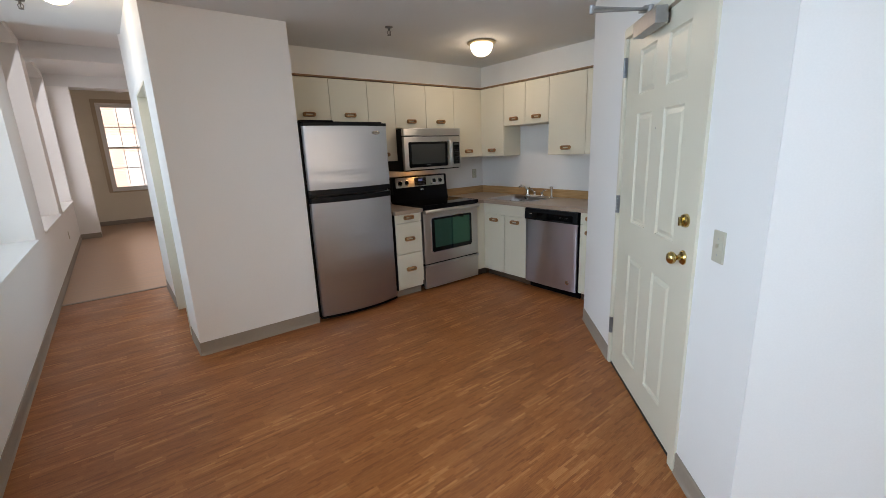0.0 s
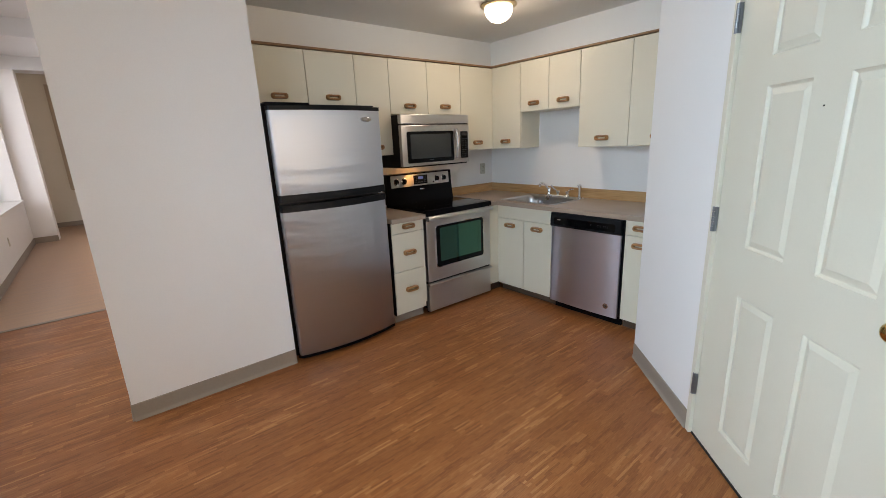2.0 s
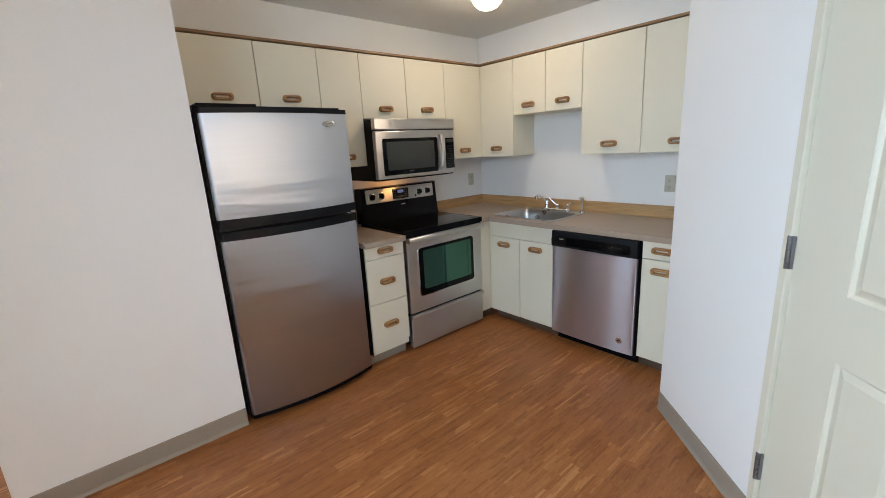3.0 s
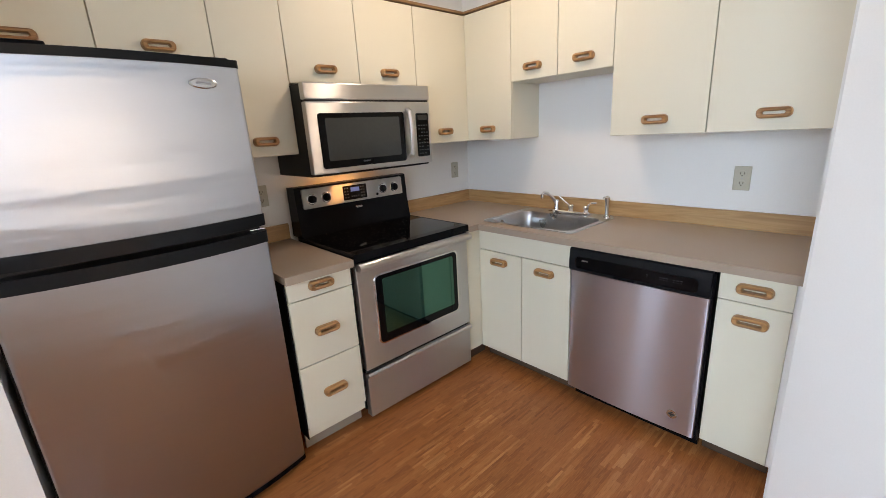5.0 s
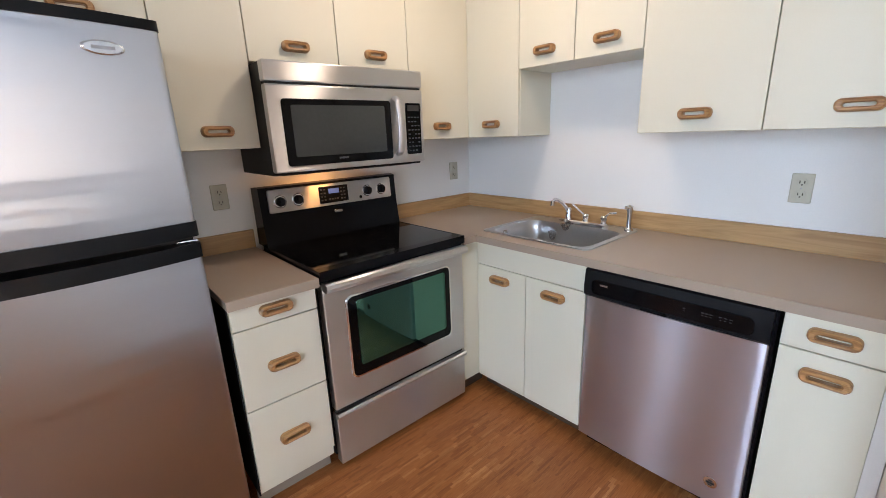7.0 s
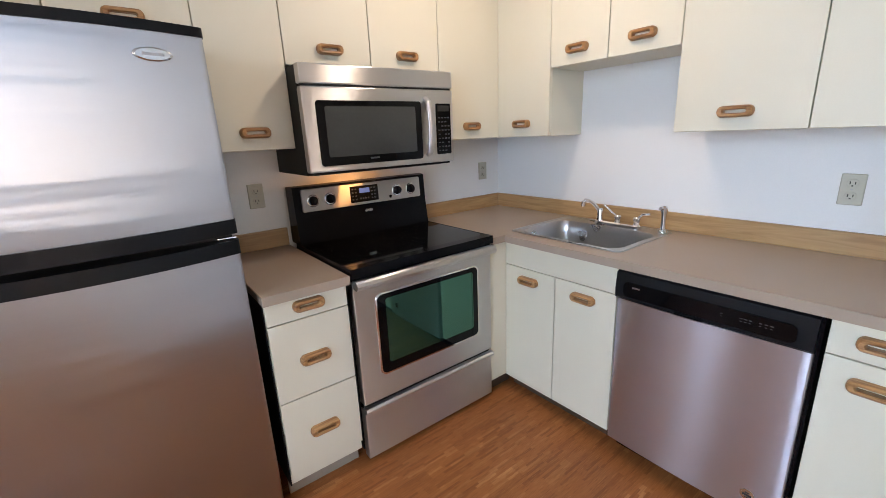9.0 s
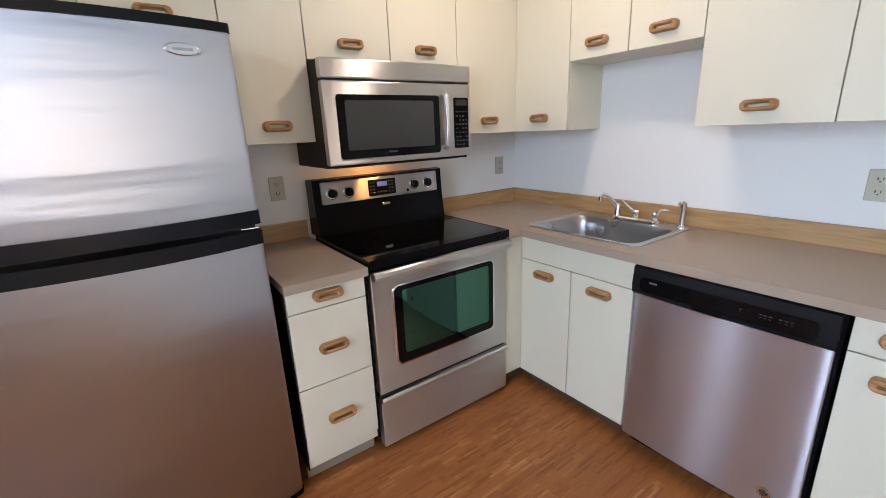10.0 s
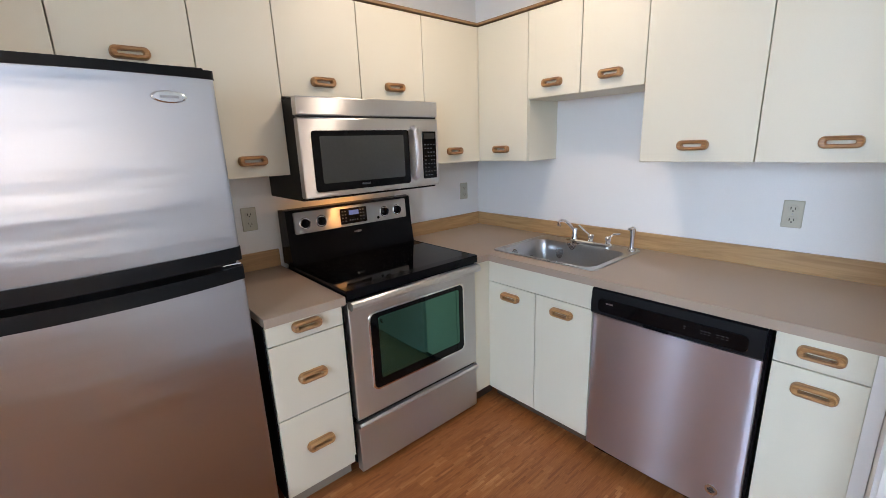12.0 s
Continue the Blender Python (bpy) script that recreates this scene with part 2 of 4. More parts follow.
TRIMTAN = material("tan_window_paint", (0.50, 0.40, 0.28), 0.5, vary=0.04)

# ---- mesh helpers ----


def box(bm, x0, x1, y0, y1, z0, z1, bevel=0.0, seg=2):
    r = bmesh.ops.create_cube(bm, size=1.0)
    vs = r["verts"]
    for v in vs:
        v.co = Vector((x0 + (v.co.x + 0.5) * (x1 - x0), y0 + (v.co.y + 0.5) * (y1 - y0), z0 + (v.co.z + 0.5) * (z1 - z0)))
    if bevel:
        bmesh.ops.bevel(bm, geom=list({e for v in vs for e in v.link_edges}), offset=bevel, segments=seg, affect="EDGES", profile=0.5)
    return bm


def boxes(*rows, bevel=0.0):
    bm = bmesh.new()
    for r in rows:
        box(bm, *r, bevel=bevel)
    return bm


def rod(bm, a, b, r0, r1=None, n=16, caps=True):
    a, b = Vector(a), Vector(b)
    d = b - a
    m = Matrix.Translation((a + b) / 2) @ d.to_track_quat("Z", "Y").to_matrix().to_4x4()
    bmesh.ops.create_cone(bm, cap_ends=caps, segments=n, radius1=r0, radius2=r0 if r1 is None else r1, depth=d.length, matrix=m)
    return bm


def lathe(bm, profile, m=Matrix(), n=28):
    """Turns (radius, height) pairs round the z axis of m."""
    rings = []
    for r, z in profile:
        rings.append([bm.verts.new(m @ Vector((max(r, 1e-4) * math.cos(2 * math.pi * i / n), max(r, 1e-4) * math.sin(2 * math.pi * i / n), z))) for i in range(n)])
    for p, q in zip(rings, rings[1:]):
        for i in range(n):
            bm.faces.new((p[i], p[(i + 1) % n], q[(i + 1) % n], q[i]))
    bm.faces.new(rings[0][::-1])
    bm.faces.new(rings[-1])
    return bm


def tube(bm, pts, r, n=12):
    """A bent pipe through the points."""
    pts = [Vector(p) for p in pts]
    rings = []
    side = None
    for i, p in enumerate(pts):
        d = (pts[min(i + 1, len(pts) - 1)] - pts[max(i - 1, 0)]).normalized()
        if side is None:
            side = d.orthogonal().normalized()
        side = (side - d * side.dot(d)).normalized()
        up = d.cross(side)
        rings.append([bm.verts.new(p + r * (math.cos(2 * math.pi * k / n) * side + math.sin(2 * math.pi * k / n) * up)) for k in range(n)])
    for p, q in zip(rings, rings[1:]):
        for i in range(n):
            bm.faces.new((p[i], p[(i + 1) % n], q[(i + 1) % n], q[i]))
    bm.faces.new(rings[0][::-1])
    bm.faces.new(rings[-1])
    return bm


def rounded(w, h, r, n=5):
    """The outline of a rounded rectangle, centred, anticlockwise."""
    r = min(r, w / 2, h / 2)
    out = []
    for cx, cz, a0 in ((w / 2 - r, h / 2 - r, 0), (-w / 2 + r, h / 2 - r, 90), (-w / 2 + r, -h / 2 + r, 180), (w / 2 - r, -h / 2 + r, 270)):
        for i in range(n + 1):
            a = radians(a0 + 90 * i / n)
            out.append((cx + r * math.cos(a), cz + r * math.sin(a)))
    return out


def loft(bm, loops, cap_first=False, cap_last=False):
    rings = [[bm.verts.new(p) for p in lp] for lp in loops]
    n = len(rings[0])
    for p, q in zip(rings, rings[1:]):
        for i in range(n):
            bm.faces.new((p[i], p[(i + 1) % n], q[(i + 1) % n], q[i]))
    if cap_first:
        bm.faces.new(rings[0][::-1])
    if cap_last:
        bm.faces.new(rings[-1])
    return bm


def plate(bm, x, z, w, h, y0, y1, r, soft=0.002):
    """A rounded plate that faces -y: back at y0, front at y1 (y1 < y0)."""
    o, i = rounded(w, h, r), rounded(w - 2 * soft, h - 2 * soft, max(r - soft, 0.0005))
    return loft(bm, [[(x + a, y0, z + c) for a, c in o], [(x + a, y1 + soft, z + c) for a, c in o], [(x + a, y1, z + c) for a, c in i]], True, True)


def sheet(xs, ys, keep, z0, z1):
    """A slab cut out of a grid of cells, in one piece."""
    bm = bmesh.new()
    vs = {(i, k): bm.verts.new((x, y, z1)) for i, x in enumerate(xs) for k, y in enumerate(ys)}
    fs = [bm.faces.new((vs[i, k], vs[i + 1, k], vs[i + 1, k + 1], vs[i, k + 1])) for i in range(len(xs) - 1) for k in range(len(ys) - 1) if keep(i, k)]
    ext = bmesh.ops.extrude_face_region(bm, geom=fs)
    for v in ext["geom"]:
        if isinstance(v, bmesh.types.BMVert):
            v.co.z = z0
    bmesh.ops.delete(bm, geom=[v for v in bm.verts if not v.link_faces], context="VERTS")
    return bm


def thing(name, m=None, label="", category="", group="", kind=""):
    """An Empty at a thing's base."""
    ob = new(name)
    ob.empty_display_size = 0.05
    ob.matrix_world = m if m is not None else Matrix()
    return tagged(ob, label, category, group, kind)


def mesh_of(name, bm, mat, smooth):
    bmesh.ops.recalc_face_normals(bm, faces=bm.faces[:])
    if smooth:
        for e in bm.edges:
            e.smooth = len(e.link_faces) == 2 and e.calc_face_angle(0) < 0.55
        for f in bm.faces:
            area = f.calc_area()
            f.smooth = any(g.calc_area() > 0.2 * area for e in f.edges for g in e.link_faces if g is not f)
    me = bpy.data.meshes.new(name)
    bm.to_mesh(me)
    bm.free()
    me.materials.append(mat)
    return me


def part(name, bm, mat, parent, label="", smooth=True):
    """One mesh in its thing's own coordinates, under a thing or a part."""
    ob = new(name, mesh_of(name, bm, mat, smooth))
    ob.parent = parent
    return tagged(ob, label)


def structure(name, bm, mat, label="", category=""):
    ob = new(name, mesh_of(name, bm, mat, False))
    return tagged(ob, label, category, kind="structure")


# ---- setting ----
BACK, EAST = 4.34, 4.24            # kitchen walls
CEILK, CEILH, CEILF = 2.51, 2.75, 3.20
PX, PY = 0.55, 3.658               # corner of the partition
HALLTOP = 5.70                     # end of the low hall ceiling
END = 6.04                         # end of the partition and of the reddish floor
FAR = 13.35
SOUTH = -4.5
OUT = WEST - 0.45

structure("floor", boxes((WEST - 0.02, 4.4, SOUTH - 0.1, END + 0.06, -0.12, 0.0)), FLOOR, "reddish-brown strip-wood patterned sheet vinyl floor", "floor")
structure("floor_2", boxes((WEST - 0.02, 4.4, END + 0.06, FAR + 0.1, -0.12, -0.002)), FLOOR2, "pale wood plank floor of the far room", "floor")
structure("floor_seam_trim", boxes((WEST, PX, END + 0.02, END + 0.07, 0.0, 0.006), bevel=0.002), BASE, "thin dark seam strip between two floors", "trim")

# window wall with deep openings
bm = bmesh.new()
edges = [SOUTH - 0.2]
for a, b, top in WINDOWS:
    box(bm, OUT, WEST, edges[-1], a, 0, CEILF + 0.1)
    box(bm, OUT, WEST, a, b, 0, SILL - 0.03)
    box(bm, OUT, WEST, a, b, top, CEILF + 0.1)
    edges.append(b)
box(bm, OUT, WEST, edges[-1], FAR + 0.2, 0, CEILF + 0.1)
structure("wall_west", bm, WALL, "white painted thick masonry wall with deep window recesses", "wall")
structure("wall_stub", boxes((WEST, -0.10, 11.352, 11.748, 0, 2.98)), WALL, "white painted pier projecting into the far room", "wall")
structure("wall_north", boxes((OUT, 0.25, FAR, FAR + 0.3, 0, CEILF + 0.1), (0.25, 1.6, FAR, FAR + 0.3, 0, 0.82), (0.25, 1.6, FAR, FAR + 0.3, 2.92, CEILF + 0.1), (1.6, 4.5, FAR, FAR + 0.3, 0, CEILF + 0.1)), TANWALL, "beige painted wall with one tall window", "wall")
structure("wall_far_east", boxes((3.6, 3.75, END, FAR, 0, CEILF + 0.1)), WALL, "white painted wall", "wall")
# Closing wall out of view; its opening is made for the south fill lamp.
structure("wall_south", boxes((OUT, -0.30, SOUTH - 0.25, SOUTH, 0, 2.9), (-0.30, 1.60, SOUTH - 0.25, SOUTH, 0, 0.7), (-0.30, 1.60, SOUTH - 0.25, SOUTH, 2.5, 2.9), (1.60, 1.9, SOUTH - 0.25, SOUTH, 0, 2.9)), WALL, "white painted closing wall, unseen, with an opening for the south fill lamp", "wall")
structure("wall_back", boxes((1.40, 4.36, BACK, BACK + 0.12, 0, CEILK)), WALL, "white painted kitchen wall behind the stove", "wall")
structure("wall_east", boxes((EAST, EAST + 0.12, 1.95, BACK, 0, CEILK)), WALL, "white painted kitchen wall behind the sink", "wall")
structure("wall_return", boxes((3.30, EAST, 1.97, 2.085, 0, CEILK)), WALL, "short white painted return wall", "wall")
structure("wall_side", boxes((1.745, 1.865, SOUTH - 0.2, 0.488, 0, CEILK)), WALL, "white painted wall", "wall")
D0, D1 = 4.17, 5.03
structure("wall_partition", boxes((PX, 1.505, PY, PY + 0.11, 0, CEILK), (PX, PX + 0.11, PY, PY + 0.11, CEILK, CEILH), (1.395, 1.505, PY + 0.11, BACK, 0, CEILK)), WALL, "off-white painted partition beside the fridge", "wall")
structure("wall_hall", boxes((PX + 0.0, PX + 0.11, PY + 0.11, D0, 0, CEILH), (PX, PX + 0.11, D0, D1, 2.09, CEILH), (PX, PX + 0.11, D1, HALLTOP, 0, CEILH), (PX, PX + 0.11, HALLTOP, END, 0, CEILF), (PX + 0.11, 3.75, END - 0.11, END, 0, CEILF)), WALL, "white painted hall wall with a doorway", "wall")
structure("ceiling", boxes((PX + 0.002, 4.4, SOUTH - 0.2, END - 0.11, CEILK, CEILH + 0.1)), CEIL, "flat off-white kitchen ceiling", "ceiling")
structure("ceiling_hall", boxes((OUT, PX, SOUTH - 0.2, HALLTOP, CEILH, CEILH + 0.1)), CEIL, "flat white hall ceiling", "ceiling")
structure("ceiling_far", boxes((OUT, PX + 0.11, HALLTOP, END, CEILF, CEILF + 0.1), (OUT, 4.4, END, FAR + 0.3, CEILF, CEILF + 0.1), (WEST, 3.6, 8.6, 8.95, 2.98, CEILF), (WEST, 3.6, 11.35, 11.75, 2.98, CEILF)), CEIL, "white ceiling with crossing beams", "ceiling")
structure("wall_header", boxes((WEST, PX, HALLTOP - 0.1, HALLTOP - 0.004, CEILH + 0.1, CEILF)), WALL, "white painted header", "wall")

# diagonal wall, in its own frame: x along the wall away from the camera, y into the room
DG = Matrix(((0.692, -0.722, 0, 1.745), (0.722, 0.692, 0, 0.49), (0, 0, 1, 0), (0, 0, 0, 1)))
LEN, DA, DB, DTOP = 2.196, 0.457, 1.424, 2.075
bm = boxes((0, DA - 0.055, -0.14, 0, 0, CEILK), (DA - 0.055, DB + 0.03, -0.14, 0, DTOP + 0.05, CEILK), (DB + 0.03, LEN, -0.14, 0, 0, CEILK))
ob = structure("wall_diagonal", bm, WALL, "white painted diagonal wall round the entrance door", "wall")
ob.matrix_world = DG
ob = structure("corridor_backing_wall", boxes((DA - 0.3, DB + 0.3, -0.30, -0.26, 0, CEILK)), WALL, "plain white wall beyond the door", "wall")
ob.matrix_world = DG


def baseboard(name, rows, m=None, h=0.105):
    """Coved vinyl base with a rounded top and a small toe."""
    bm = bmesh.new()
    for (x0, y0, x1, y1) in rows:
        a, b = Vector((x0, y0, 0)), Vector((x1, y1, 0))
        d = (b - a).normalized()
        nrm = Vector((-d.y, d.x, 0))
        prof = [(0, 0), (0.012, 0), (0.007, 0.010), (0.0045, 0.022), (0.0045, h - 0.004), (0.002, h), (0, h)]
        loft(bm, [[p + nrm * u + Vector((0, 0, z)) for u, z in prof] for p in (a, b)], True, True)
    o = structure(name, bm, BASE, "taupe vinyl cove baseboard", "baseboard")
    if m is not None:
        o.matrix_world = m
    return o


baseboard("baseboard", [(1.505, PY, PX, PY), (PX, PY, PX, D0 - 0.06), (PX, D1 + 0.06, PX, END)][0:1])
for row in ((PX, D0 - 0.06, PX, PY), (PX, END, PX, D1 + 0.06)):
    baseboard("baseboard", [(row[2], row[3], row[0], row[1])])
baseboard("baseboard", [(WEST, 11.35, WEST, SOUTH)])
baseboard("baseboard", [(-0.10, 11.35, WEST, 11.35)])
baseboard("baseboard", [(3.6, FAR, -0.45, FAR)])
baseboard("baseboard", [(0, 0, DA - 0.06, 0)], DG)
baseboard("baseboard", [(DB + 0.032, 0, LEN, 0)], DG)
baseboard("baseboard", [(1.745, SOUTH, 1.745, 0.49)])


# ---- windows ----
def window(name, m, w, h, cols, label, trim=WHITE, lintel=True):
    """A double-hung window: x along, y outwards, z up, origin at the inner lower left of the frame."""
    t = thing(name, m, label, "window", kind="structure")
    part("window_frame", boxes((0, 0.05, 0, 0.09, 0, h), (w - 0.05, w, 0, 0.09, 0, h), (0.05, w - 0.05, 0, 0.09, h - 0.05, h), (0.05, w - 0.05, 0, 0.09, 0, 0.05), bevel=0.004), trim, t)
    for k, (z0, z1, y) in enumerate(((0.05, h / 2 + 0.02, 0.015), (h / 2 - 0.02, h - 0.05, 0.05))):
        s = part("sash", boxes((0.05, 0.095, y, y + 0.035, z0, z1), (w - 0.095, w - 0.05, y, y + 0.035, z0, z1), (0.095, w - 0.095, y, y + 0.035, z0, z0 + 0.05), (0.095, w - 0.095, y, y + 0.035, z1 - 0.045, z1), bevel=0.003), WHITE, t)
        bars = bmesh.new()
        iw = w - 0.19
        for c in range(1, cols):
            x = 0.095 + iw * c / cols
            box(bars, x - 0.009, x + 0.009, y + 0.006, y + 0.029, z0 + 0.05, z1 - 0.045)
        zm = (z0 + 0.05 + z1 - 0.045) / 2
        box(bars, 0.095, w - 0.095, y + 0.007, y + 0.028, zm - 0.009, zm + 0.009)
        part("glazing_bars", bars, WHITE, s)
        pane = part("pane", boxes((0.095, w - 0.095, y + 0.015, y + 0.019, z0 + 0.05, z1 - 0.045)), GLASS, s)
        pane.visible_shadow = False
    return t


for k, (a, b, top) in enumerate(WINDOWS):
    window("window_%d" % (k + 1), Matrix.Translation((OUT + 0.10, a, SILL)) @ pose(0, 0, 0, 0, 0, 90), b - a, top - SILL, 4, "white double-hung window with glazing bars in a deep recess")
    sill = structure("window_sill", boxes((OUT + 0.10, WEST + 0.022, a - 0.015, b + 0.012, SILL - 0.03, SILL), bevel=0.004), WHITE, "white painted deep window sill", "window sill")
window("window_7", pose(0.25, FAR + 0.06, 0.82), 1.35, 2.10, 4, "tall white double-hung window with glazing bars in the far room")
structure("window_sill", boxes((0.18, 1.67, FAR - 0.05, FAR + 0.06, 0.79, 0.82), bevel=0.004), TRIMTAN, "tan painted window sill", "window sill")
structure("trim", boxes((0.17, 0.25, FAR - 0.02, FAR, 0.82, 2.92), (0.17, 1.68, FAR - 0.02, FAR, 2.92, 3.0), (1.6, 1.68, FAR - 0.02, FAR, 0.82, 2.92), bevel=0.003), TRIMTAN, "tan painted window casing", "trim")
# Window added out of view, only to frame the south fill lamp.
window("window_8", pose(1.6, SOUTH - 0.08, 0.7, 0, 0, 180), 1.9, 1.8, 6, "added unseen white double-hung window in front of the south fill lamp")

# outside
structure("ground", boxes((-400, 400, -400, 400, -4.2, -4.0)), material("asphalt", (0.06, 0.06, 0.06), 0.9, vary=0.2), "grey paved ground far below", "ground")


def facade():
    """A pale brick building across the street; its surfaces glow in place of daylight."""
    t = thing("apartment_building", pose(-6, 26, -4), "pale brick building across the street, glowing in place of daylight", "building")
    m = bpy.data.materials.new("glowing_brick")
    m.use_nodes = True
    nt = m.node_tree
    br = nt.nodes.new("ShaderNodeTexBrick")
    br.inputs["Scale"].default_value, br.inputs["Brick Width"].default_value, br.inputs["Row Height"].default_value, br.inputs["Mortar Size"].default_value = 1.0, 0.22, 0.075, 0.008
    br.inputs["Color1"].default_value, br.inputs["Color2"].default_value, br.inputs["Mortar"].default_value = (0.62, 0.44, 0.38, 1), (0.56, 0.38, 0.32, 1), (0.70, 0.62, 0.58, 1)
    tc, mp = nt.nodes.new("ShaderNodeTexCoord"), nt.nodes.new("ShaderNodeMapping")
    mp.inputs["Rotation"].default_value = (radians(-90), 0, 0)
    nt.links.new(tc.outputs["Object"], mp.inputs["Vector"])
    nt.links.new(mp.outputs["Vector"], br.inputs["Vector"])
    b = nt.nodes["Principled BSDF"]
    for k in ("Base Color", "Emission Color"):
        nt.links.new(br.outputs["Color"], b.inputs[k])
    b.inputs["Emission Strength"].default_value = FACADE_GLOW
    pale = glow("glowing_stone", (0.85, 0.80, 0.76), FACADE_GLOW)
    dim = glow("glowing_pane", (0.50, 0.50, 0.52), FACADE_GLOW)
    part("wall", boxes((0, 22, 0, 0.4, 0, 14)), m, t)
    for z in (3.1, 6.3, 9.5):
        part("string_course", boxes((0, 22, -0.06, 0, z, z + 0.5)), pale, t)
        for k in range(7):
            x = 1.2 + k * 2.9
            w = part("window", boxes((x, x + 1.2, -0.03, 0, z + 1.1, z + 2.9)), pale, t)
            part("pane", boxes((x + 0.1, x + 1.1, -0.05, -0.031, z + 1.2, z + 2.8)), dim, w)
    return t


# Emission strength of all the building's surfaces, standing in for daylight on them.
FACADE_GLOW = 6.0
facade()

# ---- entrance door ----
def panel_leaf(w, h, cols, rows, thick):
    """A moulded door leaf, front towards +y: sunk grooves round raised fields."""
    xs = sorted({0, w, *[c for p in cols for c in p]})
    zs = sorted({0, h, *[r for p in rows for r in p]})
    bm = bmesh.new()
    grid = {(x, z): bm.verts.new((x, 0, z)) for x in xs for z in zs}
    fields = []
    for x0, x1 in zip(xs, xs[1:]):
        for z0, z1 in zip(zs, zs[1:]):
            f = bm.faces.new((grid[x1, z0], grid[x0, z0], grid[x0, z1], grid[x1, z1]))
            if (x0, x1) in cols and (z0, z1) in rows:
                fields.append(f)
    bm.normal_update()
    for width, depth in ((0.003, -0.004), (0.010, -0.006), (0.005, 0.0), (0.030, 0.008)):
        bmesh.ops.inset_individual(bm, faces=fields, thickness=width, depth=depth)
    box(bm, 0, w, -thick, -0.016, 0, h)
    for x0, x1, z0, z1 in ((0, 0.0005, 0, h), (w - 0.0005, w, 0, h), (0, w, 0, 0.0005), (0, w, h - 0.0005, h)):
        box(bm, x0, x1, -0.017, -0.0004, z0, z1)
    return bm


DW_ = DB - DA - 0.008
door = thing("door_1", DG @ Matrix.Translation((DA + 0.004, -0.012, 0)), "closed cream-painted six-panel entrance door with brass knob", "door", kind="structure")
leaf = part("door_leaf", panel_leaf(DW_, 2.065, [(0.185, 0.400), (0.540, 0.755)], [(0.165, 0.815), (1.020, 1.632), (1.735, 1.965)], 0.042), DOORPAINT, door, smooth=False)
leaf.location.z = 0.008
TURNY = pose(0, 0, 0, -90)        # lathe axis towards +y
bm = lathe(bmesh.new(), [(0.032, 0), (0.032, 0.004), (0.026, 0.010), (0.012, 0.013), (0.011, 0.028), (0.013, 0.030)] + [(0.028 * math.cos(radians(a)), 0.050 + 0.020 * math.sin(radians(a))) for a in range(-58, 90, 12)], Matrix.Translation((0.074, 0, 0.985)) @ TURNY)
part("door_knob", bm, BRASS, door, "polished brass knob and rose")
bm = lathe(bmesh.new(), [(0.030, 0), (0.030, 0.008), (0.026, 0.016), (0.012, 0.019)], Matrix.Translation((0.074, 0, 1.149)) @ TURNY)
box(bm, 0.069, 0.079, 0.018, 0.034, 1.128, 1.166, 0.002)
part("deadbolt", bm, BRASS, door, "polished brass deadbolt thumb-turn")
part("peephole", lathe(bmesh.new(), [(0.003, 0), (0.0027, 0.0015), (0.0015, 0.0015)], Matrix.Translation((0.48, 0, 1.551)) @ TURNY, 14), BLACK, door)
part("strike_plate", boxes((-0.012, 0.002, -0.004, 0.0155, 0.93, 1.035), bevel=0.001), BRASS, door, "thin brass latch plate")
for z in (1.917, 1.108, 0.281):
    bm = boxes((DW_ - 0.004, DW_ + 0.034, 0.004, 0.0155, z - 0.055, z + 0.055), bevel=0.001)
    for k in range(5):
        rod(bm, (DW_ + 0.006, 0.018, z - 0.055 + 0.0225 * k), (DW_ + 0.006, 0.018, z - 0.055 + 0.0225 * k + 0.0205), 0.0075, n=12)
    part("hinge", bm, HINGE, door, "steel butt hinge")
bm = boxes((0.385, 0.680, 0.018, 0.075, 2.010, 2.086), bevel=0.004)
closer = part("door_closer", bm, CLOSER, door, "brushed metal hydraulic door closer")
part("closer_bracket", boxes((0.42, 0.65, 0.0005, 0.018, 2.020, 2.062)), CLOSER, closer)
bm = rod(bmesh.new(), (0.53, 0.047, 2.082), (0.53, 0.047, 2.128), 0.013)
for a, b in (((0.53, 0.047, 2.112), (0.52, 0.325, 2.114)), ((0.52, 0.325, 2.130), (0.62, 0.045, 2.134))):
    tube(bm, [a, [(p + q) / 2 for p, q in zip(a, b)], b], 0.008, 8)
rod(bm, (0.52, 0.325, 2.102), (0.52, 0.325, 2.140), 0.012)
box(bm, 0.58, 0.66, 0.0125, 0.06, 2.126, 2.142, 0.002)
part("closer_arm", bm, DULL, closer)
part("door_sweep", boxes((0.0, DW_, -0.03, 0.004, 0.0, 0.012)), SLOT, door, "black rubber sweep under the door")
fr = structure("trim", boxes((DA - 0.058, DA, -0.10, 0.012, 0, DTOP + 0.05), (DB, DB + 0.032, -0.10, 0.006, 0, DTOP + 0.05), (DA, DB, -0.10, 0.012, DTOP, DTOP + 0.052), bevel=0.003), DOORPAINT, "cream-painted metal door frame", "door frame")
fr.matrix_world = DG


